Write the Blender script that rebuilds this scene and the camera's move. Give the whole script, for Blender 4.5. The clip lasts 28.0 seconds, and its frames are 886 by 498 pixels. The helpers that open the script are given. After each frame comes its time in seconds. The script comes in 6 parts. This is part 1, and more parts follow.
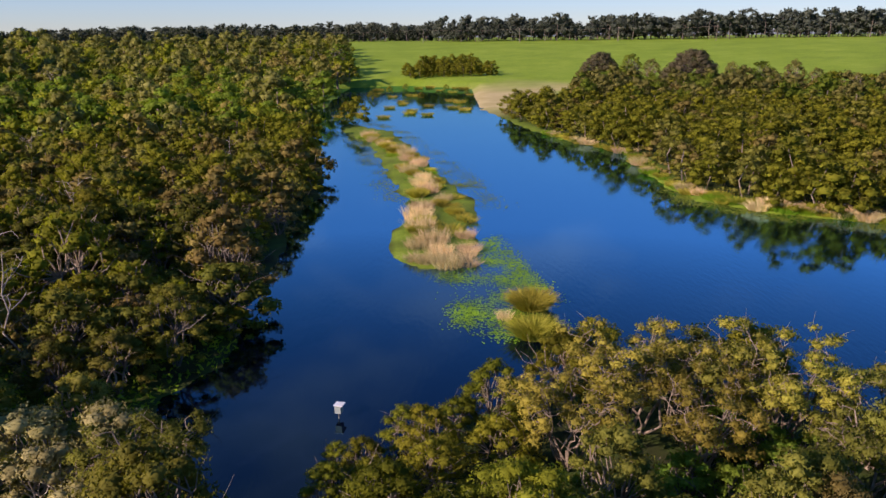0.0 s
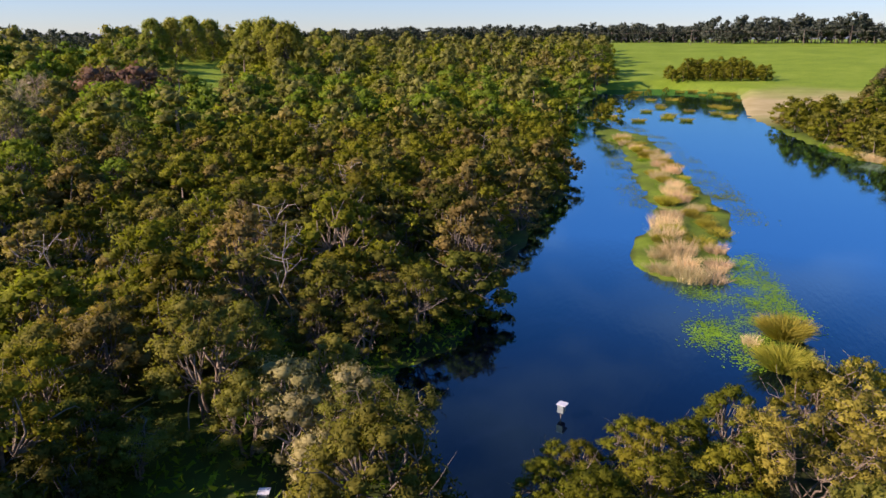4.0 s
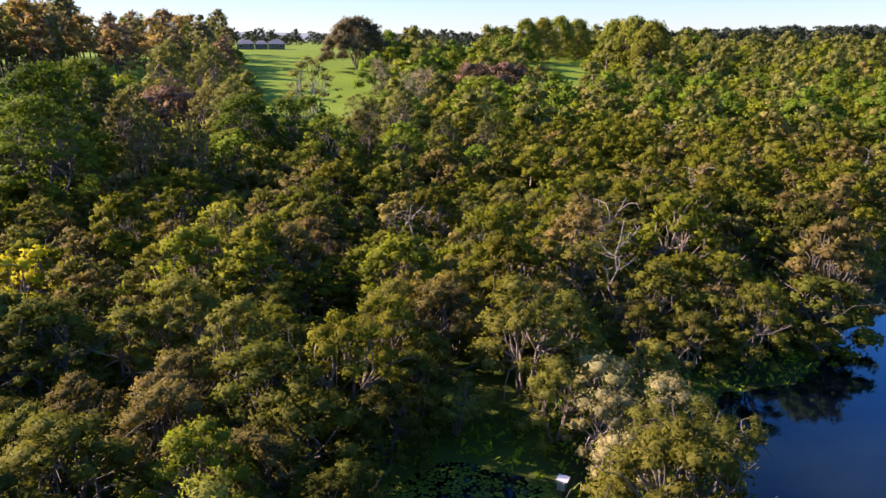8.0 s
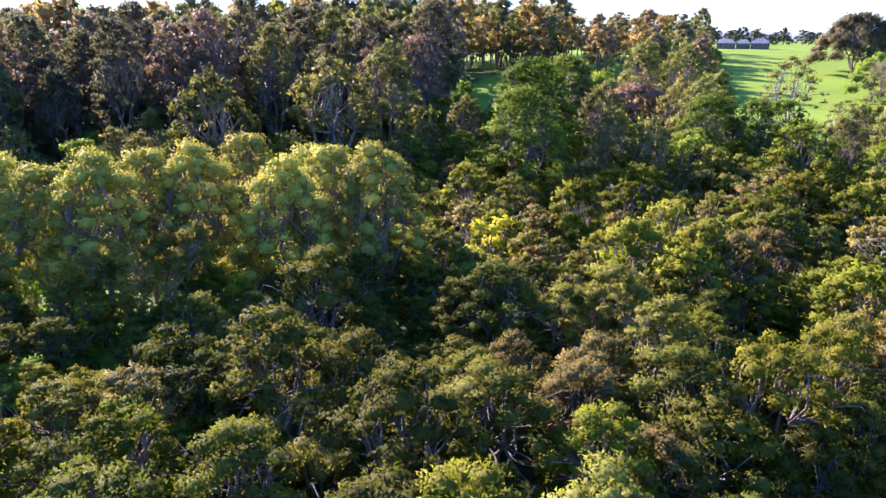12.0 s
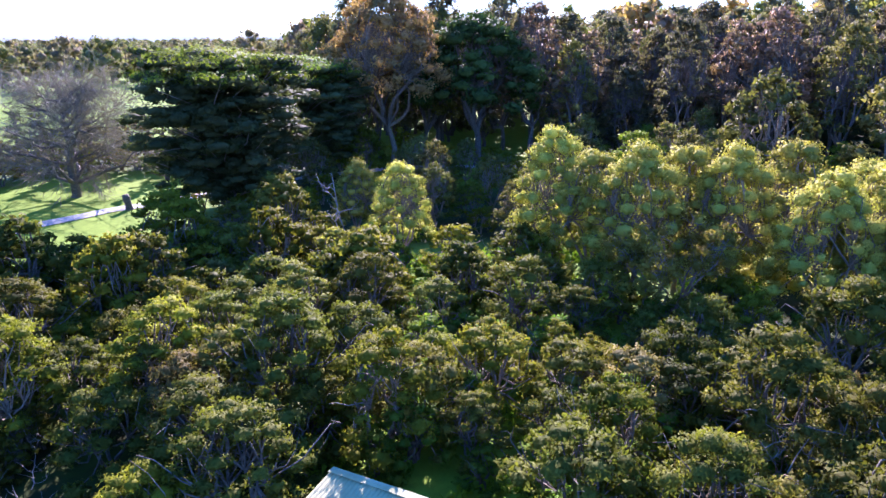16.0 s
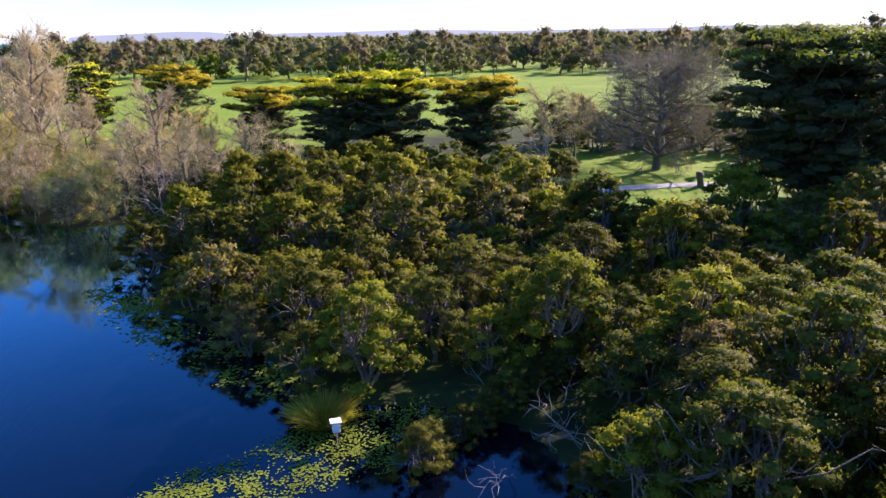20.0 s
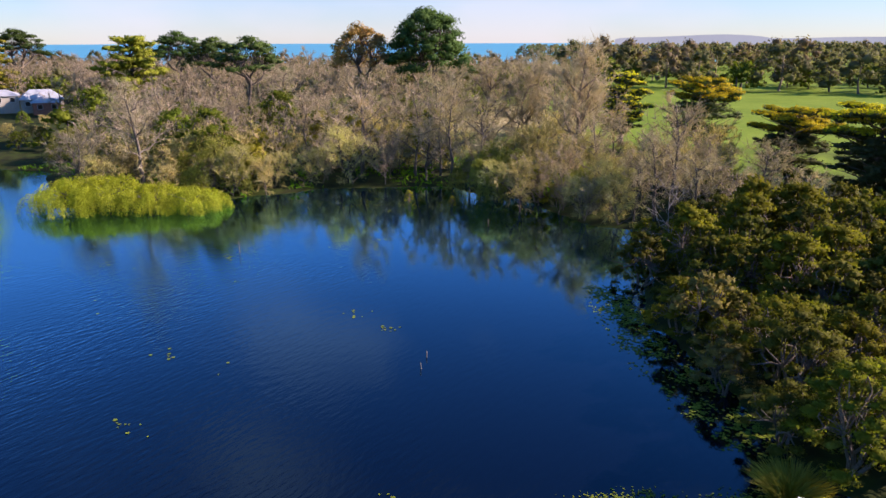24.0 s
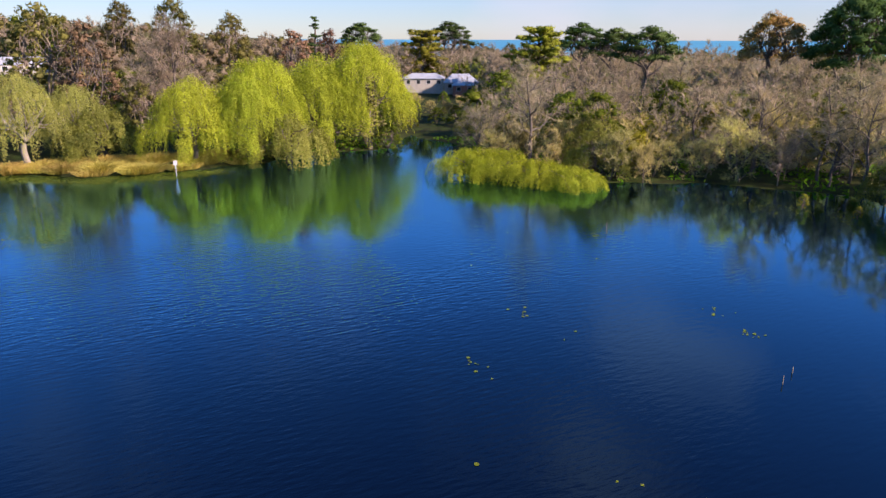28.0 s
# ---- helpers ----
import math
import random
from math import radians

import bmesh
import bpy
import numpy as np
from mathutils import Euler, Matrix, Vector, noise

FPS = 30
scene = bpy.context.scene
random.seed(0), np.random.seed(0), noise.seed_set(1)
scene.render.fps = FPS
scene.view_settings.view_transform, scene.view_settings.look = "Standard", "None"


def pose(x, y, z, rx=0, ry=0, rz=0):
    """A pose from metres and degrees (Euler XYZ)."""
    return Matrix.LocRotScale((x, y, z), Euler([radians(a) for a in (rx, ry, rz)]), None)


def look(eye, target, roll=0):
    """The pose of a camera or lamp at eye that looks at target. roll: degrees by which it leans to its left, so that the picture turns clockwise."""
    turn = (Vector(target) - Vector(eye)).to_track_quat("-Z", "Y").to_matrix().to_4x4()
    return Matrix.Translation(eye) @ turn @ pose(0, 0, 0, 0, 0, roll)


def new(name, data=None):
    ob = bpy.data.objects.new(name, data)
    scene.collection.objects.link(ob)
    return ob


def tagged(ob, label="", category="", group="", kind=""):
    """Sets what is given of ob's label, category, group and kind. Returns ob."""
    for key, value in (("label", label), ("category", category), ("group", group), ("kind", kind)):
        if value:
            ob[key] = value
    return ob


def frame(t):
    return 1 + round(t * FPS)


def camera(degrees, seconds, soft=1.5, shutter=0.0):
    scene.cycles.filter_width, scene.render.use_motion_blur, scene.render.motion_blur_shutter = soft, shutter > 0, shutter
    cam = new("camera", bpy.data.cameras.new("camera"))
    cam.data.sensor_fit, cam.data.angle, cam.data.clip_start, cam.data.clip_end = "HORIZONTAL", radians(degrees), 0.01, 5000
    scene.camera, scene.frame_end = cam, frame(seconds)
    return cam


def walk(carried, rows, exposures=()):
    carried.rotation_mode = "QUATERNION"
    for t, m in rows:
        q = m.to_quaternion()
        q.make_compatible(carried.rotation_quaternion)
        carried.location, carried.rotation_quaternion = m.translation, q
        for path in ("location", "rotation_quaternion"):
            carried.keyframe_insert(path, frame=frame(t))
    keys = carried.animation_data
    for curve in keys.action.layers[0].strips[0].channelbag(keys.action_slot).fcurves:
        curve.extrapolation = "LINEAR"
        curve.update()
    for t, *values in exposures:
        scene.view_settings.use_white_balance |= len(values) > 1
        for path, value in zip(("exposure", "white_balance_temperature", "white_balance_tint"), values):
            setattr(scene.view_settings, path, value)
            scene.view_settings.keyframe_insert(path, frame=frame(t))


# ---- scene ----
SUN, SKY, EXPOSURE = 5.0, 0.12, 0.7
BRIGHTER = [(0.0, -0.05, 6850, 35), (4.0, 0.14, 6900, 35), (7.0, 0.5, 6850, 36), (10.0, 1.0, 6500, 37), (12.0, 1.48, 5800, 41), (14.0, 1.75, 5400, 45), (16.0, 1.6, 5400, 45), (18.0, 1.22, 5600, 43), (20.0, 0.76, 6200, 39), (23.0, 0.4, 6700, 35), (28.0, 0.15, 6650, 34)]
PATH = [
    (0.0, -0.18, 0.14, 22.63, 73.14, 0.53, 1.45),
    (0.5, -0.21, 0.09, 22.72, 73.16, 0.44, 4.02),
    (1.0, -0.18, 0.10, 22.80, 73.23, 0.45, 6.60),
    (1.5, -0.21, 0.03, 22.81, 73.23, 0.40, 9.14),
    (2.0, -0.17, -0.02, 22.81, 73.27, 0.35, 11.60),
    (2.5, -0.20, -0.11, 22.81, 73.30, 0.31, 14.03),
    (4.5, -0.25, -0.06, 22.46, 73.34, 0.13, 24.58),
    (5.0, -0.29, -0.02, 22.37, 73.37, 0.10, 27.67),
    (5.5, -0.36, -0.01, 22.27, 73.39, -0.00, 30.99),
    (6.0, -0.39, 0.02, 22.17, 73.40, -0.06, 34.48),
    (6.5, -0.30, 0.02, 22.13, 73.39, -0.03, 38.05),
    (7.0, -0.30, 0.09, 22.18, 73.37, 0.02, 41.82),
    (7.5, -0.29, 0.08, 22.23, 73.36, -0.01, 45.76),
    (8.0, -0.23, 0.08, 22.25, 73.35, 0.01, 49.80),
    (8.5, -0.13, 0.18, 22.21, 73.35, 0.20, 53.97),
    (9.0, -0.07, 0.10, 22.23, 73.41, 0.21, 58.26),
    (9.5, -0.01, 0.03, 22.20, 73.40, 0.15, 62.72),
    (10.0, -0.11, -0.06, 22.03, 73.41, 0.11, 67.19),
    (10.5, -0.20, -0.12, 21.89, 73.41, 0.04, 71.64),
    (11.0, -0.18, -0.04, 21.99, 73.37, 0.03, 76.13),
    (11.5, -0.12, -0.13, 22.08, 73.32, -0.06, 80.94),
    (12.0, -0.16, -0.03, 22.08, 73.30, -0.03, 86.12),
    (12.5, -0.39, -0.03, 21.87, 73.31, -0.08, 91.37),
    (14.5, -0.13, -0.08, 22.14, 73.07, 0.01, 112.43),
    (15.0, -0.06, -0.15, 22.07, 73.16, 0.02, 117.54),
    (15.5, 0.08, -0.13, 22.20, 73.14, -0.03, 123.15),
    (16.0, 0.17, -0.02, 22.30, 73.13, 0.03, 128.77),
    (16.5, 0.19, 0.05, 22.32, 73.06, 0.00, 134.41),
    (17.0, 0.17, 0.21, 22.24, 73.00, 0.22, 140.04),
    (17.5, 0.01, 0.22, 22.02, 72.96, 0.33, 145.69),
    (18.0, -0.27, 0.00, 21.50, 72.96, 0.49, 151.33),
    (18.5, -0.39, -0.07, 21.06, 72.90, 0.64, 156.99),
    (19.0, -0.38, -0.17, 20.75, 72.81, 0.76, 162.64),
    (19.5, -0.33, -0.24, 20.60, 72.84, 0.93, 168.30),
    (20.0, -0.15, -0.28, 20.85, 72.83, 0.91, 173.90),
    (20.5, 0.00, -0.23, 21.30, 72.91, 0.94, 179.42),
    (21.0, 0.05, -0.30, 21.72, 73.00, 0.99, 184.81),
    (21.5, 0.17, -0.25, 22.19, 73.09, 0.89, 190.12),
    (23.5, 0.42, 0.24, 22.87, 73.43, 0.26, 209.23),
    (24.0, 0.50, 0.38, 22.82, 73.35, 0.11, 214.21),
    (24.5, 0.48, 0.44, 22.53, 73.32, -0.08, 219.36),
    (25.0, 0.58, 0.35, 22.25, 73.27, -0.19, 224.50),
    (25.5, 0.61, 0.24, 21.88, 73.25, -0.29, 229.68),
    (26.0, 0.59, 0.10, 21.56, 73.19, -0.29, 234.87),
    (26.5, 0.51, 0.13, 21.32, 73.12, -0.30, 239.58),
    (27.0, 0.48, 0.03, 21.19, 73.08, -0.29, 243.23),
    (27.5, 0.42, -0.16, 21.14, 73.10, -0.22, 245.05),
    (28.0, 0.43, -0.24, 21.13, 73.09, -0.18, 245.13),
]
cam = camera(64.60, 28.0)
walk(cam, [(t, pose(x, y, z, a, b, c)) for t, x, y, z, a, b, c in PATH], [(t, EXPOSURE + e, k, tint) for t, e, k, tint in BRIGHTER])

# ---- sky and sun ----
SUN_HEADING, SUN_HEIGHT = 127.0, 27.0
world = bpy.data.worlds.new("sky")
scene.world = world
world.use_nodes = True
wn = world.node_tree.nodes
wl = world.node_tree.links
sky = wn.new("ShaderNodeTexSky")
sky.sky_type = "NISHITA"
sky.sun_disc = False
sky.sun_elevation = radians(SUN_HEIGHT)
sky.sun_rotation = radians(-SUN_HEADING)
sky.altitude, sky.air_density, sky.dust_density, sky.ozone_density = 30.0, 1.0, 0.05, 5.0
wn["Background"].inputs["Strength"].default_value = SKY
vivid = wn.new("ShaderNodeHueSaturation")
vivid.inputs["Saturation"].default_value = 1.6
vivid.inputs["Value"].default_value = 1.18
even = wn.new("ShaderNodeGamma")
even.inputs["Gamma"].default_value = 0.62
wl.new(sky.outputs["Color"], even.inputs["Color"])
wl.new(even.outputs["Color"], vivid.inputs["Color"])
cool = wn.new("ShaderNodeMix")
cool.data_type, cool.blend_type = "RGBA", "MULTIPLY"
cool.inputs[0].default_value, cool.inputs[7].default_value = 1.0, (0.82, 0.98, 1.15, 1)
wl.new(vivid.outputs["Color"], cool.inputs[6])
# thin high cloud
sky_at = wn.new("ShaderNodeTexCoord")
stretch = wn.new("ShaderNodeMapping")
stretch.inputs["Scale"].default_value = (1.0, 1.0, 2.2)
stretch.inputs["Location"].default_value = (1.9, 2.7, 4.4)
wl.new(sky_at.outputs["Generated"], stretch.inputs["Vector"])
wisps = wn.new("ShaderNodeTexNoise")
wisps.inputs["Scale"].default_value, wisps.inputs["Detail"].default_value = 2.6, 4.0
wl.new(stretch.outputs[0], wisps.inputs["Vector"])
cover = wn.new("ShaderNodeMapRange")
cover.inputs["From Min"].default_value, cover.inputs["From Max"].default_value = 0.53, 0.72
cover.inputs["To Max"].default_value = 0.38
wl.new(wisps.outputs["Fac"], cover.inputs["Value"])
cloudy = wn.new("ShaderNodeMix")
cloudy.data_type = "RGBA"
cloudy.inputs[7].default_value = (3.7, 3.9, 4.2, 1)
wl.new(cover.outputs[0], cloudy.inputs[0])
wl.new(cool.outputs[2], cloudy.inputs[6])
wl.new(cloudy.outputs[2], wn["Background"].inputs["Color"])
sun = new("sun", bpy.data.lights.new("sun", "SUN"))
sun.data.energy, sun.data.angle, sun.data.color = SUN, radians(0.6), (1.0, 0.90, 0.76)
sun_way = Vector((-math.sin(radians(SUN_HEADING)) * math.cos(radians(SUN_HEIGHT)),
                  math.cos(radians(SUN_HEADING)) * math.cos(radians(SUN_HEIGHT)), math.sin(radians(SUN_HEIGHT))))
sun.matrix_world = look(sun_way * 300, (0, 0, 0))

# ---- materials ----


def material(name):
    m = bpy.data.materials.new(name)
    m.use_nodes = True
    nt = m.node_tree
    nt.nodes.clear()
    out = nt.nodes.new("ShaderNodeOutputMaterial")
    return m, nt, out


def ramp(nt, stops, fac):
    r = nt.nodes.new("ShaderNodeValToRGB")
    while len(r.color_ramp.elements) < len(stops):
        r.color_ramp.elements.new(0.5)
    for e, (p, c) in zip(r.color_ramp.elements, stops):
        e.position, e.color = p, (*c, 1)
    nt.links.new(fac, r.inputs["Fac"])
    return r.outputs["Color"]


def noise_tex(nt, scale, detail=4.0, rough=0.6):
    tc = nt.nodes.new("ShaderNodeTexCoord")
    n = nt.nodes.new("ShaderNodeTexNoise")
    n.inputs["Scale"].default_value, n.inputs["Detail"].default_value, n.inputs["Roughness"].default_value = scale, detail, rough
    nt.links.new(tc.outputs["Object"], n.inputs["Vector"])
    return n.outputs["Fac"]


def mixc(nt, fac, a, b, blend="MIX"):
    m = nt.nodes.new("ShaderNodeMix")
    m.data_type, m.blend_type = "RGBA", blend
    for socket, v in ((m.inputs[0], fac), (m.inputs[6], a), (m.inputs[7], b)):
        if hasattr(v, "links") or isinstance(v, bpy.types.NodeSocket):
            nt.links.new(v, socket)
        elif isinstance(v, (int, float)):
            socket.default_value = v
        else:
            socket.default_value = (*v, 1)
    return m.outputs[2]


def leaf_material(name, dark, mid, light, translucent=0.35, spread=1.0):
    """Foliage: every card and every plant a little different, light shining through."""
    m, nt, out = material(name)
    geo = nt.nodes.new("ShaderNodeNewGeometry")
    inf = nt.nodes.new("ShaderNodeObjectInfo")
    dark, light = (tuple(0.5 * (p + q) for p, q in zip(c, mid)) for c in (dark, light))
    col = ramp(nt, [(0.0, dark), (0.5, mid), (1.0, light)], geo.outputs["Random Per Island"])
    hsv = nt.nodes.new("ShaderNodeHueSaturation")
    for key, lo, hi in (("Hue", 0.5 - 0.015 * spread, 0.5 + 0.02 * spread), ("Value", 1 - 0.3 * spread, 1 + 0.3 * spread)):
        mr = nt.nodes.new("ShaderNodeMapRange")
        mr.inputs["To Min"].default_value, mr.inputs["To Max"].default_value = lo, hi
        src = inf.outputs["Random"]
        if key == "Value":
            ml = nt.nodes.new("ShaderNodeMath")
            ml.operation = "MULTIPLY"
            ml.inputs[1].default_value = 7.31
            fr = nt.nodes.new("ShaderNodeMath")
            fr.operation = "FRACT"
            nt.links.new(src, ml.inputs[0])
            nt.links.new(ml.outputs[0], fr.inputs[0])
            src = fr.outputs[0]
        nt.links.new(src, mr.inputs["Value"])
        nt.links.new(mr.outputs[0], hsv.inputs[key])
    patch = ramp(nt, [(0.3, (0.68, 0.70, 0.72)), (0.7, (1.32, 1.28, 1.2))], noise_tex(nt, 0.28, 3.0, 0.6))
    col = mixc(nt, 1.0, col, patch, "MULTIPLY")
    nt.links.new(col, hsv.inputs["Color"])
    d = nt.nodes.new("ShaderNodeBsdfPrincipled")
    d.inputs["Roughness"].default_value = 0.7
    d.inputs["Specular IOR Level"].default_value = 0.08
    nt.links.new(hsv.outputs[0], d.inputs["Base Color"])
    tr = nt.nodes.new("ShaderNodeBsdfTranslucent")
    warm = mixc(nt, 1.0, hsv.outputs[0], (1.0, 1.1, 0.5), "MULTIPLY")
    nt.links.new(warm, tr.inputs["Color"])
    mx = nt.nodes.new("ShaderNodeMixShader")
    mx.inputs[0].default_value = translucent
    nt.links.new(d.outputs[0], mx.inputs[1])
    nt.links.new(tr.outputs[0], mx.inputs[2])
    nt.links.new(mx.outputs[0], out.inputs["Surface"])
    return m


def plain(name, dark, light, scale=4.0, rough=0.8, bump=0.3, metal=0.0, spec=0.3):
    m, nt, out = material(name)
    n = noise_tex(nt, scale, 6.0, 0.65)
    col = ramp(nt, [(0.3, dark), (0.7, light)], n)
    b = nt.nodes.new("ShaderNodeBsdfPrincipled")
    b.inputs["Roughness"].default_value, b.inputs["Metallic"].default_value = rough, metal
    b.inputs["Specular IOR Level"].default_value = spec
    nt.links.new(col, b.inputs["Base Color"])
    if bump:
        bp = nt.nodes.new("ShaderNodeBump")
        bp.inputs["Strength"].default_value = bump
        bp.inputs["Distance"].default_value = 0.05
        nt.links.new(noise_tex(nt, scale * 4, 4.0), bp.inputs["Height"])
        nt.links.new(bp.outputs[0], b.inputs["Normal"])
    nt.links.new(b.outputs[0], out.inputs["Surface"])
    return m


def water_material(name, deep, rough, wave, size, sheen):
    """Dark water under a mirror skin, ruffled in patches by the wind."""
    m, nt, out = material(name)
    b = nt.nodes.new("ShaderNodeBsdfDiffuse")
    b.inputs["Color"].default_value = (*deep, 1)
    g = nt.nodes.new("ShaderNodeBsdfGlossy")
    g.inputs["Color"].default_value, g.inputs["Roughness"].default_value = (*sheen, 1), rough
    fr = nt.nodes.new("ShaderNodeFresnel")
    fr.inputs["IOR"].default_value = 1.33
    steep = nt.nodes.new("ShaderNodeMath")
    steep.operation = "POWER"
    steep.inputs[1].default_value = 1.4
    nt.links.new(fr.outputs[0], steep.inputs[0])
    gain = nt.nodes.new("ShaderNodeMath")
    gain.operation, gain.use_clamp = "MULTIPLY", True
    gain.inputs[1].default_value = 6.0
    nt.links.new(steep.outputs[0], gain.inputs[0])
    tc = nt.nodes.new("ShaderNodeTexCoord")
    mp = nt.nodes.new("ShaderNodeMapping")
    mp.inputs["Rotation"].default_value = (0, 0, radians(35))
    mp.inputs["Scale"].default_value = (1.0, 0.3, 1.0)
    nt.links.new(tc.outputs["Object"], mp.inputs["Vector"])
    n = nt.nodes.new("ShaderNodeTexNoise")
    n.inputs["Scale"].default_value, n.inputs["Detail"].default_value = size, 3.0
    nt.links.new(mp.outputs[0], n.inputs["Vector"])
    gust = nt.nodes.new("ShaderNodeMapRange")
    gust.inputs["From Min"].default_value, gust.inputs["From Max"].default_value = 0.42, 0.62
    gust.inputs["To Min"].default_value, gust.inputs["To Max"].default_value = 0.15, 1.0
    nt.links.new(noise_tex(nt, 0.025, 2.0), gust.inputs["Value"])
    at = nt.nodes.new("ShaderNodeSeparateXYZ")
    nt.links.new(tc.outputs["Object"], at.inputs[0])
    blown = gust.outputs[0]
    for axis, lo, hi in ((0, 0.0, 60.0), (1, -70.0, -15.0)):
        reach = nt.nodes.new("ShaderNodeMapRange")
        reach.interpolation_type = "SMOOTHSTEP"
        reach.inputs["From Min"].default_value, reach.inputs["From Max"].default_value = lo, hi
        reach.inputs["To Min"].default_value = 0.3
        nt.links.new(at.outputs[axis], reach.inputs["Value"])
        both = nt.nodes.new("ShaderNodeMath")
        both.operation = "MULTIPLY"
        nt.links.new(blown, both.inputs[0])
        nt.links.new(reach.outputs[0], both.inputs[1])
        blown = both.outputs[0]
    ml = nt.nodes.new("ShaderNodeMath")
    ml.operation = "MULTIPLY"
    nt.links.new(n.outputs["Fac"], ml.inputs[0])
    nt.links.new(blown, ml.inputs[1])
    bp = nt.nodes.new("ShaderNodeBump")
    bp.inputs["Strength"].default_value, bp.inputs["Distance"].default_value = wave, 0.05
    nt.links.new(ml.outputs[0], bp.inputs["Height"])
    nt.links.new(bp.outputs[0], g.inputs["Normal"])
    nt.links.new(bp.outputs[0], fr.inputs["Normal"])
    mx = nt.nodes.new("ShaderNodeMixShader")
    most = nt.nodes.new("ShaderNodeMath")
    most.operation = "MINIMUM"
    most.inputs[1].default_value = 0.66
    nt.links.new(gain.outputs[0], most.inputs[0])
    nt.links.new(most.outputs[0], mx.inputs[0])
    nt.links.new(b.outputs[0], mx.inputs[1])
    nt.links.new(g.outputs[0], mx.inputs[2])
    nt.links.new(mx.outputs[0], out.inputs["Surface"])
    return m


WATER = water_material("lagoon_water", (0.001, 0.002, 0.006), 0.05, 1.0, 2.6, (0.36, 0.75, 0.97))
SEA = water_material("sea_water", (0.07, 0.36, 0.46), 0.4, 0.8, 0.4, (0.30, 0.72, 0.80))
OLIVE = leaf_material("paperbark_leaves", (0.105, 0.108, 0.010), (0.205, 0.205, 0.018), (0.33, 0.32, 0.036), 0.5)
OLIVE_PALE = leaf_material("pale_paperbark_leaves", (0.125, 0.122, 0.02), (0.23, 0.222, 0.04), (0.35, 0.335, 0.08), 0.5)
BROWNISH = leaf_material("brown_twiggy_leaves", (0.125, 0.092, 0.026), (0.22, 0.168, 0.05), (0.35, 0.275, 0.095), 0.4)
GOLD = leaf_material("golden_gum_leaves", (0.23, 0.205, 0.036), (0.41, 0.365, 0.068), (0.60, 0.53, 0.125), 0.38)
WARM = leaf_material("warm_olive_leaves", (0.16, 0.135, 0.024), (0.3, 0.252, 0.045), (0.44, 0.375, 0.085), 0.5)
LUSH = leaf_material("lush_shrub_leaves", (0.075, 0.13, 0.014), (0.135, 0.215, 0.024), (0.22, 0.32, 0.045), 0.5)
# same paperbark with darker leaves, planted mostly close to the lookout and lagoon
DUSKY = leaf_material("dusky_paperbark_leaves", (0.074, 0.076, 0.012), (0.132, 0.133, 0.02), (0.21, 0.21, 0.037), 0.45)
GREEN = leaf_material("wattle_leaves", (0.075, 0.105, 0.010), (0.145, 0.190, 0.020), (0.24, 0.295, 0.038), 0.45)
GREYGREEN = leaf_material("gum_leaves", (0.10, 0.096, 0.026), (0.18, 0.168, 0.048), (0.29, 0.265, 0.09), 0.45)
RUST = leaf_material("rusty_gum_leaves", (0.2, 0.112, 0.05), (0.35, 0.205, 0.092), (0.5, 0.32, 0.155), 0.5)
DARKGUM = leaf_material("dark_wood_leaves", (0.10, 0.086, 0.055), (0.175, 0.15, 0.1), (0.28, 0.235, 0.155), 0.6)
CYPRESS = leaf_material("cypress_leaves", (0.06, 0.075, 0.032), (0.105, 0.128, 0.055), (0.165, 0.195, 0.085), 0.45)
CYGOLD = leaf_material("golden_cypress_tips", (0.46, 0.39, 0.012), (0.68, 0.58, 0.02), (0.80, 0.69, 0.04), 0.45)
PINE = leaf_material("pine_needles", (0.035, 0.065, 0.018), (0.068, 0.115, 0.03), (0.12, 0.18, 0.052), 0.3)
EUC = leaf_material("yellow_green_leaves", (0.18, 0.19, 0.02), (0.34, 0.35, 0.04), (0.52, 0.52, 0.09), 0.4)
WILLOW = leaf_material("willow_leaves", (0.24, 0.27, 0.02), (0.40, 0.435, 0.04), (0.56, 0.58, 0.085), 0.5, 0.5)
WILLOW_PALE = leaf_material("pale_budding_willow_leaves", (0.27, 0.27, 0.06), (0.42, 0.41, 0.11), (0.56, 0.54, 0.19), 0.5, 0.4)
WILLOW_DULL = leaf_material("budding_willow_leaves", (0.16, 0.18, 0.03), (0.27, 0.28, 0.06), (0.40, 0.38, 0.11), 0.45, 0.5)
WILLOW_GOLD = leaf_material("golden_willow_leaves", (0.25, 0.28, 0.018), (0.42, 0.46, 0.04), (0.58, 0.61, 0.09), 0.5, 0.4)
POPLAR = leaf_material("tall_row_leaves", (0.13, 0.14, 0.02), (0.24, 0.25, 0.04), (0.38, 0.38, 0.08), 0.45)
# two paler, greyer leaf colours for distant trees: haze mixed into the colour
HAZED_BROWN = leaf_material("hazed_brown_leaves", (0.18, 0.14, 0.095), (0.28, 0.225, 0.155), (0.38, 0.31, 0.22), 0.55)
HAZED_OLIVE = leaf_material("hazed_olive_leaves", (0.14, 0.142, 0.07), (0.225, 0.225, 0.115), (0.33, 0.32, 0.18), 0.55)
FAR = leaf_material("far_wood_leaves", (0.034, 0.045, 0.036), (0.06, 0.073, 0.056), (0.10, 0.115, 0.085), 0.3)
TWIG = leaf_material("bare_twigs", (0.25, 0.195, 0.14), (0.40, 0.32, 0.24), (0.55, 0.46, 0.36), 0.4)
TWIG_GREY = leaf_material("grey_oak_twigs", (0.135, 0.108, 0.09), (0.21, 0.175, 0.15), (0.30, 0.255, 0.225), 0.15)
PONDWEED = leaf_material("green_pond_weed", (0.07, 0.15, 0.008), (0.14, 0.26, 0.015), (0.24, 0.38, 0.03), 0.2)
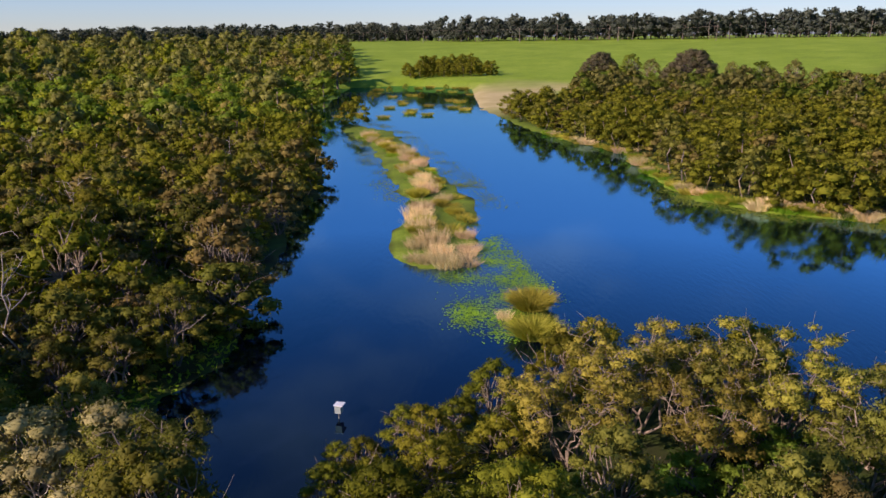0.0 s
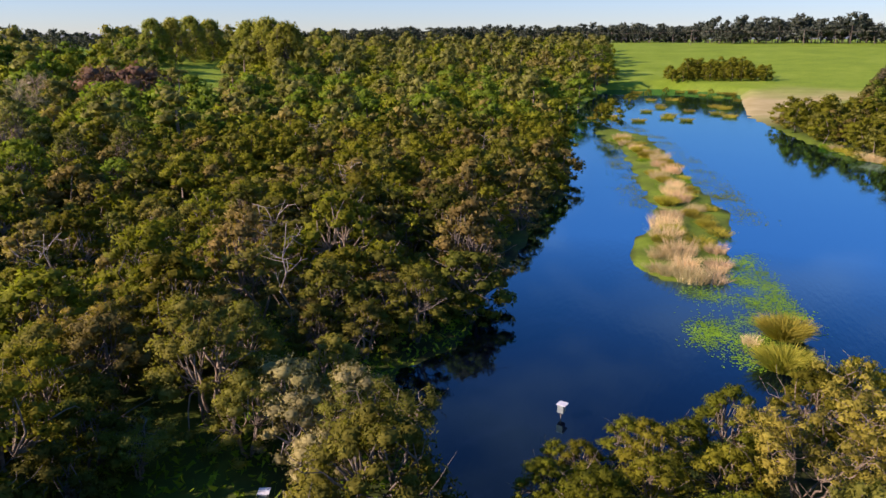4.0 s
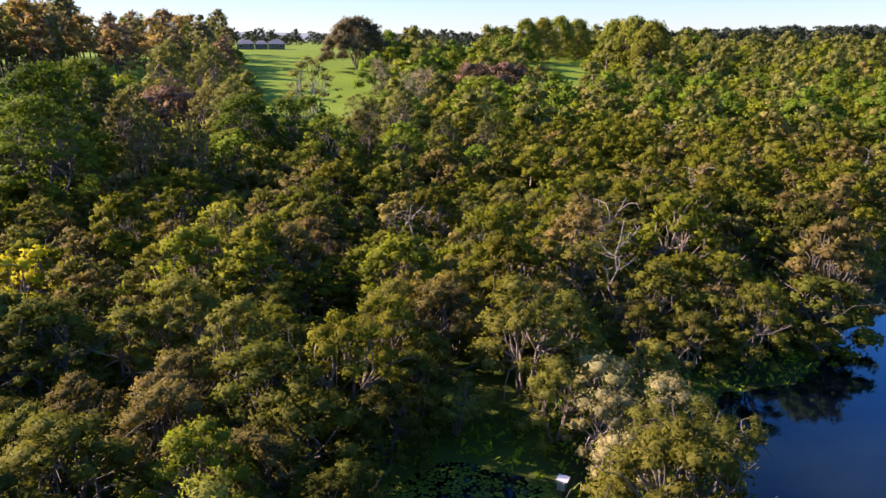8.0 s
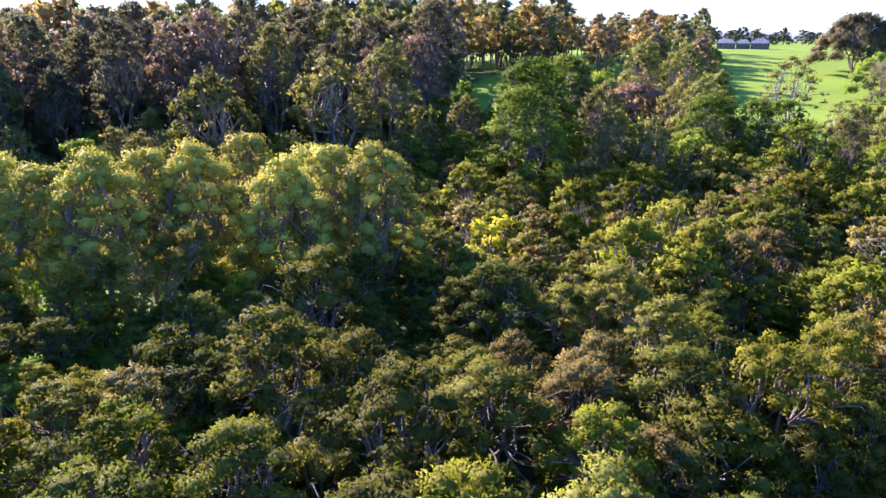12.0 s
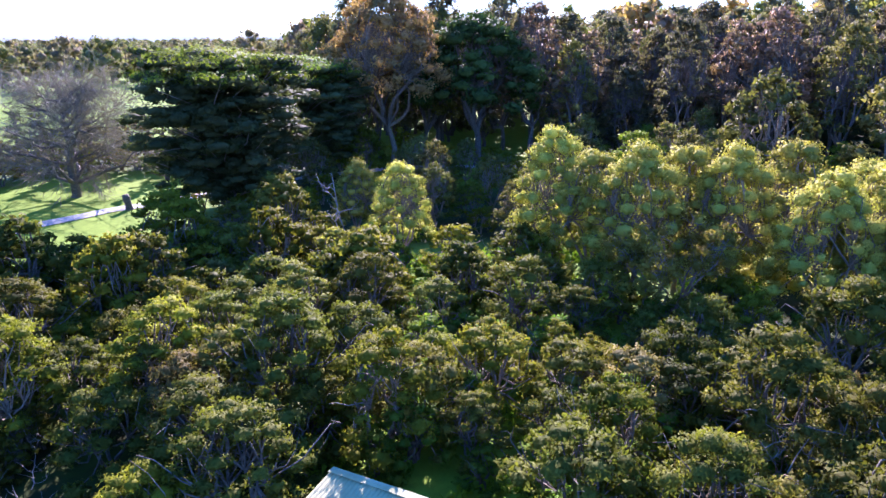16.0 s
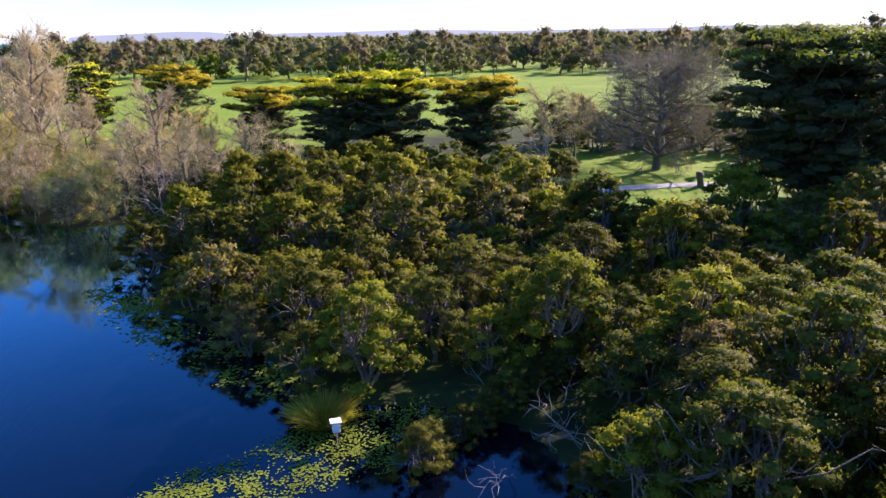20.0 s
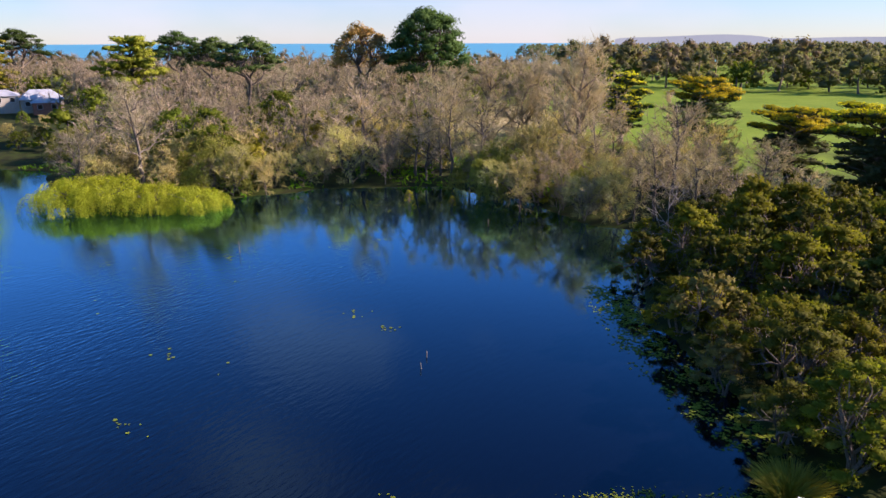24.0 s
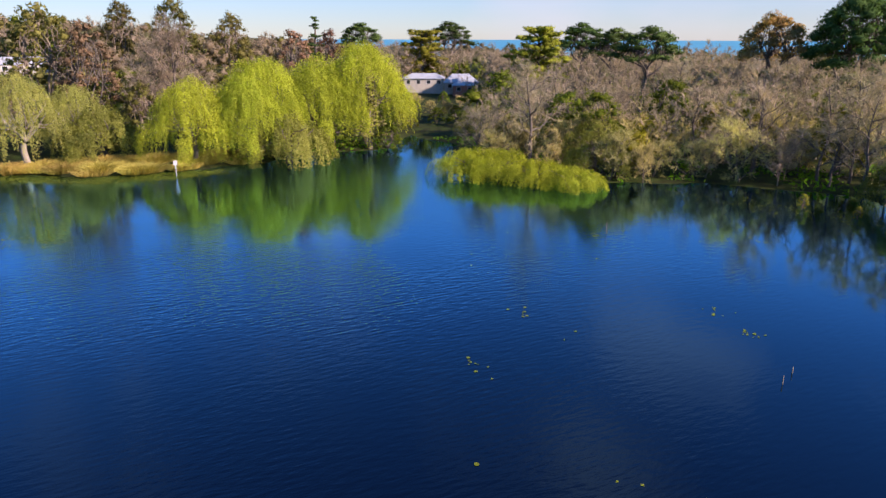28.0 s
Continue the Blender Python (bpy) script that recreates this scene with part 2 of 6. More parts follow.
TWIG_OCHRE = leaf_material("budding_twigs", (0.30, 0.25, 0.09), (0.46, 0.39, 0.165), (0.62, 0.54, 0.26), 0.35)
TAN = leaf_material("tan_dead_leaves", (0.17, 0.143, 0.055), (0.28, 0.24, 0.1), (0.41, 0.355, 0.165), 0.3)
RUST_TWIG = leaf_material("rust_brown_twigs", (0.14, 0.082, 0.052), (0.23, 0.14, 0.09), (0.34, 0.22, 0.15), 0.3)
YELLOW = leaf_material("wattle_blossom", (0.30, 0.27, 0.012), (0.50, 0.44, 0.02), (0.66, 0.58, 0.05), 0.4)
REED = leaf_material("dry_reeds", (0.46, 0.31, 0.15), (0.64, 0.47, 0.27), (0.82, 0.66, 0.45), 0.3)
SEDGE = leaf_material("golden_sedge", (0.30, 0.23, 0.05), (0.50, 0.39, 0.10), (0.68, 0.54, 0.18), 0.35)
TUSSOCK = leaf_material("tussock_blades", (0.20, 0.18, 0.02), (0.36, 0.32, 0.045), (0.52, 0.46, 0.09), 0.4)
HERB = leaf_material("green_herbs", (0.08, 0.16, 0.008), (0.15, 0.27, 0.015), (0.26, 0.42, 0.03), 0.45)
WEED = leaf_material("floating_weed", (0.10, 0.14, 0.012), (0.20, 0.25, 0.025), (0.33, 0.37, 0.05), 0.15)
BARK_PALE = plain("paperbark_bark", (0.11, 0.08, 0.055), (0.32, 0.255, 0.19), 6.0, 0.9, 0.6)
BARK = plain("grey_bark", (0.07, 0.055, 0.045), (0.19, 0.16, 0.13), 5.0, 0.9, 0.6)
BARK_WHITE = plain("bleached_deadwood", (0.2, 0.165, 0.135), (0.42, 0.36, 0.3), 5.0, 0.85, 0.4)

# ---- the plan of land and water ----
LAGOON = [(-9, 17), (-13, 28), (-17, 33), (-20, 41), (-16, 45), (-18, 52), (-18, 60), (-20, 75), (-22, 86), (-21, 103), (-25, 124),
          (-33, 150), (-43, 200), (-50, 289), (-56, 332), (-28, 350), (5, 325), (5, 270), (6, 228), (16, 180), (23, 158),
          (32, 138), (31, 108), (33.5, 97), (40, 91), (48, 86), (70, 78), (100, 55), (128, 17), (120, 3), (120, -8), (122, -22), (127, -33),
          (129, -50), (147, -59), (130, -63), (101, -49), (90, -53), (85, -66), (77, -80), (63, -91), (48, -89), (34, -82),
          (27, -82), (20, -65), (17, -54), (11, -48), (6, -43), (3, -38), (-3, -37), (-9, -33), (-10, -26), (-4, -18), (8, -10),
          (16, 4), (28, 14), (34, 26), (24, 38), (14, 44), (7, 44), (1, 39), (-4, 35), (-8, 30), (-7, 22)]
POOL = [(-27, 16), (-25.5, 21), (-22, 24), (-18, 24), (-16, 20), (-20, 14)]
STRIP = [(-36, 199), (-28, 169), (-22, 158), (-12, 114), (-7, 94), (-8.6, 78), (-7.6, 70), (-4, 67), (-0.5, 69), (1.2, 76), (0.8, 86), (2.0, 96), (-1, 109), (-6, 130), (-18, 178)]


def inside(poly, x, y):
    """For arrays x, y: which of the points lie in the polygon, and how far they are from its edge."""
    hit = np.zeros(x.shape, bool)
    dist = np.full(x.shape, 1e9)
    for (ax, ay), (bx, by) in zip(poly, poly[1:] + poly[:1]):
        if ay != by:
            cross = ((ay > y) != (by > y)) & (x < (bx - ax) * (y - ay) / (by - ay) + ax)
            hit ^= cross
        ex, ey = bx - ax, by - ay
        k = np.clip(((x - ax) * ex + (y - ay) * ey) / (ex * ex + ey * ey), 0, 1)
        dist = np.minimum(dist, np.hypot(x - ax - k * ex, y - ay - k * ey))
    return hit, dist


def wobble(x, y, s):
    return (np.sin(x / s + 1.3 * np.sin(y / s * 1.7)) + np.sin(y / s * 1.31 + 1.1 * np.sin(x / s * 0.83 + 2.0)) + np.sin((x + y) / s * 2.3) * 0.5) / 2.5


RISE = [(-40, 20, 190, 620), (-10, 18.5, 230, 640), (8, 18.5, 260, 640), (25, 17, 250, 680), (40, 13, 140, 480), (52, 16, 130, 420), (66, 17, 130, 430),
        (80, 13, 110, 260), (100, 9, 110, 260), (130, 3, 120, 260), (150, 1, 120, 300), (190, 0.5, 130, 300), (205, 1, 130, 300), (225, 1.5, 130, 300), (250, 4, 135, 280), (262, 9, 140, 300), (275, 17, 140, 320), (300, 10, 140, 500), (320, 20, 190, 620)]


def land(x, y):
    """The height of the ground, and the distance to open water (below 0 in the water)."""
    x, y = np.asarray(x, float), np.asarray(y, float)
    r = np.hypot(x, y)
    th = np.degrees(np.arctan2(-x, y))
    th = np.where(th < -40, th + 360, th)
    a = np.array(RISE, float)
    top, r0, r1 = (np.interp(th, a[:, 0], a[:, k]) for k in (1, 2, 3))
    k = np.clip((r - r0) / (r1 - r0), 0, 1)
    up = top * k * k * (3 - 2 * k)
    wet, d = inside(LAGOON, x, y)
    pwet, pd = inside(POOL, x, y)
    swet, sd = inside(STRIP, x, y)
    d = np.where(wet, -d, d)
    d = np.where(wet & swet, sd, np.where(wet, np.maximum(d, -sd), d))
    d = np.where(pwet, -pd, np.minimum(d, np.where(d > 0, pd, d)))
    d = d + wobble(x, y, 2.6) * 0.9
    shore = np.where(d > 0, 0.06 + 0.5 * (1 - np.exp(-d / 6.0)), np.maximum(-1.2, d * 0.3) - 0.03)
    shore = np.where(swet & (d > 0), np.minimum(shore, 0.22), shore)
    z = shore + np.where(d > 0, up + wobble(x, y, 17.0) * 0.12, 0)
    sea = np.clip((r - 620) / 250, 0, 1) * np.clip((th - 188) / 8, 0, 1) * np.clip((262 - th) / 8, 0, 1)
    return z - sea * (z + 4.0), d


def mesh_np(name, verts, faces, mat=None, smooth=False):
    """A mesh from arrays: verts (n, 3) and faces (m, 3 or 4)."""
    me = bpy.data.meshes.new(name)
    verts = np.ascontiguousarray(verts, np.float32)
    faces = np.ascontiguousarray(faces, np.int32)
    k = faces.shape[1]
    me.vertices.add(len(verts))
    me.vertices.foreach_set("co", verts.ravel())
    me.loops.add(faces.size)
    me.loops.foreach_set("vertex_index", faces.ravel())
    me.polygons.add(len(faces))
    me.polygons.foreach_set("loop_start", np.arange(0, faces.size, k, dtype=np.int32))
    if smooth:
        me.polygons.foreach_set("use_smooth", np.ones(len(faces), bool))
    me.update(calc_edges=True)
    if mat:
        me.materials.append(mat)
    return me


# ground: rings round the lookout that widen with distance
RINGS = [0.0]
while RINGS[-1] < 4700:
    RINGS.append(RINGS[-1] + max(0.9, RINGS[-1] * 0.02))
RINGS = np.array([0.01] + RINGS[1:])
SPOKES = 500
ang = np.arange(SPOKES) * 2 * math.pi / SPOKES
gx = (-np.sin(ang)[None, :] * RINGS[:, None]).ravel()
gy = (np.cos(ang)[None, :] * RINGS[:, None]).ravel()
gz, gd = land(gx, gy)
idx = np.arange(len(RINGS) * SPOKES).reshape(len(RINGS), SPOKES)
nxt = np.roll(idx, -1, axis=1)
quads = np.stack([idx[:-1], nxt[:-1], nxt[1:], idx[1:]], -1).reshape(-1, 4)[:, ::-1]
gme = mesh_np("ground", np.stack([gx, gy, gz], -1), quads, None, True)


def zone(x, y, th0, th1, r0, r1, soft=0.12):
    """1 inside a sector of the plan, fading to 0 at its edge."""
    x, y = x + 9 * wobble(x, y, 13.0) * (r0 / 150), y + 9 * wobble(y, x, 11.0) * (r0 / 150)
    r = np.hypot(x, y)
    th = (np.degrees(np.arctan2(-x, y)) - th0) % 360
    w = (th1 - th0) % 360
    a = np.clip(np.minimum(th, w - th) / (w * soft + 0.01), 0, 1) * (th < w)
    b = np.clip((r - r0) / (r0 * soft + 0.01), 0, 1) * np.clip((r1 - r) / (r1 * soft + 0.01), 0, 1)
    return a * b


MEADOWS = [(325, 8, 215, 760), (340, 12, 400, 760), (52.5, 66.5, 120, 640), (37, 45, 190, 420), (78, 84, 160, 235), (146, 166, 72, 134), (120, 139, 96, 240), (108, 141, 28, 76),
           (150, 208, 160, 3000), (136, 152, 130, 3000), (183, 206, 122, 170), (112, 122, 70, 100), (206, 214, 112, 160), (44, 52, 240, 420), (10, 30, 500, 900), (-44, 100, 225, 3000), (128, 215, 150, 3000)]
DRY = [(350, 7, 215, 330), (205, 216, 165, 260)]
green = np.zeros(len(gx))
for m in MEADOWS:
    green = np.maximum(green, zone(gx, gy, *m))
dry = np.zeros(len(gx))
for m in DRY:
    dry = np.maximum(dry, zone(gx, gy, *m))
verge = np.clip(1 - gd / 5.0, 0, 1) * (gd > -1) * zone(gx, gy, 325, 358, 60, 240)
swamp = np.clip(1 - np.hypot(gx + 31, gy - 34) / 14, 0, 1) + np.clip(1 - np.hypot(gx + 26, gy - 20) / 9, 0, 1)
isle = inside(STRIP, gx, gy)[0] * (0.6 + 0.3 * wobble(gx, gy, 2.0))
green = np.clip(np.maximum(np.maximum(np.maximum(green, isle), verge), np.clip(swamp * 0.5, 0, 0.22)), 0, 1)
attr = gme.color_attributes.new("cover", "FLOAT_COLOR", "POINT")
attr.data.foreach_set("color", np.stack([green, dry, np.clip(1 - gd / 2.0, 0, 1), np.ones(len(gx))], -1).astype(np.float32).ravel())
GROUND, nt, out = material("ground_cover")
ca = nt.nodes.new("ShaderNodeVertexColor")
ca.layer_name = "cover"
sep = nt.nodes.new("ShaderNodeSeparateColor")
nt.links.new(ca.outputs["Color"], sep.inputs[0])
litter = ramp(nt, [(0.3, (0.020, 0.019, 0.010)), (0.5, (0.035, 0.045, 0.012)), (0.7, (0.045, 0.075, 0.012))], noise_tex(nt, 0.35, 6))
meadow = ramp(nt, [(0.25, (0.11, 0.18, 0.014)), (0.5, (0.16, 0.245, 0.020)), (0.75, (0.23, 0.31, 0.040))], noise_tex(nt, 0.05, 8, 0.7))
fine = ramp(nt, [(0.3, (0.75, 0.75, 0.75)), (0.7, (1.15, 1.15, 1.15))], noise_tex(nt, 1.5, 6, 0.7))
meadow = mixc(nt, 1.0, meadow, fine, "MULTIPLY")
straw = ramp(nt, [(0.3, (0.30, 0.25, 0.10)), (0.7, (0.44, 0.36, 0.18))], noise_tex(nt, 0.1, 6))
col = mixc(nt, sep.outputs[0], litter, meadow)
col = mixc(nt, sep.outputs[1], col, straw)
b = nt.nodes.new("ShaderNodeBsdfPrincipled")
b.inputs["Roughness"].default_value = 0.9
b.inputs["Specular IOR Level"].default_value = 0.1
nt.links.new(col, b.inputs["Base Color"])
bp = nt.nodes.new("ShaderNodeBump")
bp.inputs["Strength"].default_value, bp.inputs["Distance"].default_value = 0.3, 0.1
nt.links.new(noise_tex(nt, 1.2, 8, 0.7), bp.inputs["Height"])
nt.links.new(bp.outputs[0], b.inputs["Normal"])
nt.links.new(b.outputs[0], out.inputs["Surface"])
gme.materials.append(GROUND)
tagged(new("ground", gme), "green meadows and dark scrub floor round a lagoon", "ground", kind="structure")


def disc(name, x, y, z, radius, mat, n=64, r0=0.0, a0=0.0, a1=360.0):
    a = np.radians(np.linspace(a0, a1, n + 1))
    v = np.concatenate([np.stack([x - np.sin(a) * q, y + np.cos(a) * q, np.full(n + 1, z)], -1) for q in (r0, radius)])
    i = np.arange(n)
    return new(name, mesh_np(name, v, np.stack([i, i + 1, i + n + 2, i + n + 1], -1)[:, ::-1], mat))


tagged(disc("water", 20, 150, 0.0, 330, WATER), "calm dark blue lagoon water mirroring the sky", "lagoon water", kind="structure")
tagged(disc("sea", 0, 0, -1.0, 4600, SEA, 48, 640, 186, 266), "blue sea on the horizon", "sea", kind="structure")

# ---- building plants ----
rng = np.random.default_rng(7)


def unit(v):
    return v / (np.linalg.norm(v, axis=-1, keepdims=True) + 1e-9)


def cards(points, normals, size, lean=0.6, aspect=0.5, jitter=0.35):
    """Small leaf sprays: a three-cornered card at each point, turned roughly along its normal."""
    n = len(points)
    nr = unit(normals + lean * rng.normal(size=(n, 3)))
    t = unit(np.cross(nr, rng.normal(size=(n, 3))))
    b = np.cross(nr, t)
    s = (size * (1 + jitter * rng.uniform(-1, 1, n)))[:, None]
    v = np.stack([points - t * s * 0.9 - b * s * aspect, points + t * s * 1.1, points - t * s * 0.7 + b * s * aspect * 1.2], 1)
    k = np.arange(3 * n).reshape(n, 3)
    front = np.einsum("ij,ij->i", np.cross(v[:, 1] - v[:, 0], v[:, 2] - v[:, 0]), nr) > 0
    k = np.where(front[:, None], k, k[:, [1, 0, 2]])
    return v.reshape(-1, 3), np.concatenate([k, k[:, 2:]], 1)


ICO = bmesh.new()
bmesh.ops.create_icosphere(ICO, subdivisions=1, radius=1)
ICO_V = np.array([v.co[:] for v in ICO.verts])
ICO_F = np.array([[v.index for v in f.verts] for f in ICO.faces])
ICO.free()


SKIN = {}


def soften(me, normals):
    """Shades a mesh along the given normals of its corners' points."""
    me.polygons.foreach_set("use_smooth", np.ones(len(me.polygons), bool))
    at = me.attributes.new("custom_normal", "FLOAT_VECTOR", "POINT")
    at.data.foreach_set("vector", np.ascontiguousarray(normals, np.float32).ravel())
    me.update()
    return me


def puffs(clumps, per_m2, size, flat=0.7, under=0.35, core=0.62, lean=0.95, aspect=0.5):
    """Foliage on flattened clumps (x, y, z, r): cards over each clump's skin, thinner below, and a ragged core inside."""
    V, Q, N = [], [], []
    mid = np.mean([c[:3] for c in clumps], axis=0) - np.array([0, 0, 1.0])
    for x, y, z, r in clumps:
        n = max(6, int(per_m2 * 4 * math.pi * r * r * (0.4 + 0.6 * flat)))
        d = unit(rng.normal(size=(n, 3)))
        d = d[(d[:, 2] > -0.1) | (rng.uniform(size=n) < under)]
        bump = 1 + 0.3 * np.sin(d[:, 0] * 4 + x * 3) * np.sin(d[:, 1] * 4 + y * 3 + d[:, 2] * 3) - 0.5 * rng.uniform(0, 1, len(d)) ** 1.6
        p = d * bump[:, None] * r * np.array([1, 1, flat]) + (x, y, z)
        v, q = cards(p, d * np.array([1, 1, 1 / flat]), size, lean, aspect)
        V.append(v), Q.append(q)
        N.append(np.repeat(unit(d * np.array([1, 1, 1 / flat]) + 0.5 * unit(p - mid) + 0.18 * rng.normal(size=d.shape)), 3, axis=0))
    v = np.concatenate(V)
    q = np.concatenate([f + k for f, k in zip(Q, np.cumsum([0] + [len(a) for a in V[:-1]]))])
    if core:
        cv, cf = [], []
        for x, y, z, r in clumps:
            cv.append(ICO_V * (core * r * np.array([1, 1, flat])) * (1 + 0.12 * rng.normal(size=(len(ICO_V), 1))) + (x, y, z))
            N.append(ICO_V)
        off = len(v)
        tri = np.concatenate([ICO_F + off + k * len(ICO_V) for k in range(len(clumps))])
        v = np.concatenate([v] + cv)
        q = np.concatenate([q, np.concatenate([tri, tri[:, 2:]], 1)])
    SKIN[id(v)] = v, np.concatenate(N)
    return v, q


def leaf_mesh(name, vq, mat):
    v, q = vq
    tri = q[:, 2] == q[:, 3]
    if not tri.any():
        return mesh_np(name, v, q, mat)
    soft = SKIN.get(id(v))
    me = bpy.data.meshes.new(name)
    a, c = q[~tri], q[tri][:, :3]
    loops = np.concatenate([a.ravel(), c.ravel()]).astype(np.int32)
    start = np.concatenate([np.arange(len(a)) * 4, len(a) * 4 + np.arange(len(c)) * 3]).astype(np.int32)
    me.vertices.add(len(v))
    me.vertices.foreach_set("co", np.ascontiguousarray(v, np.float32).ravel())
    me.loops.add(len(loops))
    me.loops.foreach_set("vertex_index", loops)
    me.polygons.add(len(start))
    me.polygons.foreach_set("loop_start", start)
    me.update(calc_edges=True)
    me.materials.append(mat)
    return soften(me, soft[1]) if soft else me


def tubes(lines, sides=5):
    """Tapered round limbs, each a list of (x, y, z, radius)."""
    V, Q, k = [], [], 0
    a = np.arange(sides) * 2 * math.pi / sides
    for line in lines:
        L = np.array(line, float)
        p, r = L[:, :3], L[:, 3]
        t = unit(np.gradient(p, axis=0))
        u = unit(np.cross(t, np.where(np.abs(t[:, 2:]) > 0.9, [[1, 0, 0]], [[0, 0, 1]])))
        w = np.cross(t, u)
        ring = p[:, None] + r[:, None, None] * (np.cos(a)[None, :, None] * u[:, None] + np.sin(a)[None, :, None] * w[:, None])
        V.append(ring.reshape(-1, 3))
        n = len(L)
        i = np.arange(n * sides).reshape(n, sides) + k
        j = np.roll(i, -1, axis=1)
        Q.append(np.stack([i[:-1], j[:-1], j[1:], i[1:]], -1).reshape(-1, 4))
        k += n * sides
    return np.concatenate(V), np.concatenate(Q)


def limb(a, b, r0, r1, steps=5, bend=0.12):
    """A crooked limb from a to b."""
    a, b = np.array(a, float), np.array(b, float)
    s = np.linspace(0, 1, steps)
    off = rng.normal(size=3) * np.linalg.norm(b - a) * bend
    kink = rng.normal(size=(steps, 3)) * np.linalg.norm(b - a) * bend * 0.25
    kink[0] = kink[-1] = 0
    p = a + (b - a) * s[:, None] + off * np.sin(s * math.pi)[:, None] + kink
    return [(*q, r0 + (r1 - r0) * k) for q, k in zip(p, s)]


def twigs(starts, ways, length, width, n_each=6, spread=0.7, droop=0.0):
    """Sprays of thin bare twigs from the ends of branches, as slim three-cornered blades."""
    s = np.repeat(starts, n_each, axis=0)
    w = unit(np.repeat(unit(ways), n_each, axis=0) + spread * rng.normal(size=(len(s), 3)) - np.array([0, 0, droop]))
    L = length * rng.uniform(0.5, 1.2, (len(s), 1))
    side = unit(np.cross(w, rng.normal(size=w.shape))) * width
    side2 = np.cross(w, side)
    mid = s + w * L * 0.5 + rng.normal(size=s.shape) * L * 0.06
    tip = s + w * L + rng.normal(size=s.shape) * L * 0.1 - np.array([0, 0, 1]) * droop * L * 0.5
    v = np.stack([s - side, s + side, mid + side * 0.6, mid - side * 0.6, tip + side * 0.2, tip - side * 0.2], 1).reshape(-1, 3)
    i = np.arange(len(s))[:, None] * 6
    q = np.concatenate([i + np.array([[0, 1, 2, 3]]), i + np.array([[3, 2, 4, 5]])])
    return v, q, mid, tip, w


def join(*parts):
    k, V, Q = 0, [], []
    for v, q in parts:
        V.append(v)
        Q.append(q + k)
        k += len(v)
    return np.concatenate(V), np.concatenate(Q)


def plant(kind, parts, x, y, z=None, size=1.0, turn=None, label="", category="tree", group="", tall=1.0, sink=0.08):
    """Stands a plant on the ground: an Empty at its foot with its parts."""
    if z is None:
        z = float(land([x], [y])[0][0])
    top = new(kind)
    top.empty_display_size = 0.2
    top.location = (x, y, max(z, -0.35) - sink)
    top.rotation_euler = (0, 0, rng.uniform(0, 6.28) if turn is None else turn)
    top.scale = (size, size, size * tall)
    for name, me, lab in parts:
        ob = new(name, me)
        ob.parent = top
        if lab:
            tagged(ob, lab)
    return tagged(top, label, category, group)


def dome(n, radius, height, base, cr, squash=1.0):
    """Clump centres spread over a dome: the outer ones lower."""
    out = []
    for k in range(n):
        f = math.sqrt((k + 0.5) / n)
        a = k * 2.39996 + rng.uniform(-0.3, 0.3)
        r = radius * f * rng.uniform(0.85, 1.05)
        z = base + (height - base) * (1 - squash * f ** 2.2) + rng.uniform(-0.55, 0.45) * cr
        out.append((r * math.cos(a), r * math.sin(a), z - cr * 0.4, cr * rng.uniform(0.6, 1.35)))
    return out


def scrub(mat, bark, h=6.0, radius=2.9, n=16, cr=1.05, dens=10.0, size=0.22, stems=4, bare=0.0, flat=0.62):
    """A paperbark: crooked pale stems and an umbrella of many small leafy heads."""
    cl = dome(n, radius, h, h * (0.12 if stems > 3 else 0.06), cr, 0.85)
    lines = []
    if not stems:
        lines.append(limb((0, 0, 0), (0.2, 0.1, h * 0.8), 0.12, 0.05, 3))
    for k in range(stems):
        a = k * 6.28 / stems + rng.uniform(-0.5, 0.5)
        fork = np.array([math.cos(a) * radius * 0.28, math.sin(a) * radius * 0.28, h * rng.uniform(0.35, 0.5)])
        lines.append(limb((0.15 * math.cos(a), 0.15 * math.sin(a), 0), fork, 0.12, 0.075, 5))
        near = sorted(cl, key=lambda c: (c[0] - fork[0] * 2) ** 2 + (c[1] - fork[1] * 2) ** 2)[: max(3, n // stems)]
        for c in near:
            lines.append(limb(fork, (c[0], c[1], c[2] + c[3] * 0.1), 0.06, 0.02, 4, 0.15))
        for j in range(2):
            e = unit(np.array([fork[0] + rng.normal() * radius * 0.4, fork[1] + rng.normal() * radius * 0.4, h * 0.25]))
            lines.append(limb(fork, fork + e * radius * rng.uniform(0.85, 1.25), 0.04, 0.008, 5, 0.16))
    if bare:
        cl = [c for c in cl if rng.uniform() > bare]
    leaf = puffs(cl, dens, size, flat)
    return [("trunk", mesh_np("trunk", *tubes(lines, 5), bark, True), ""), ("crown", leaf_mesh("crown", leaf, mat), "")]


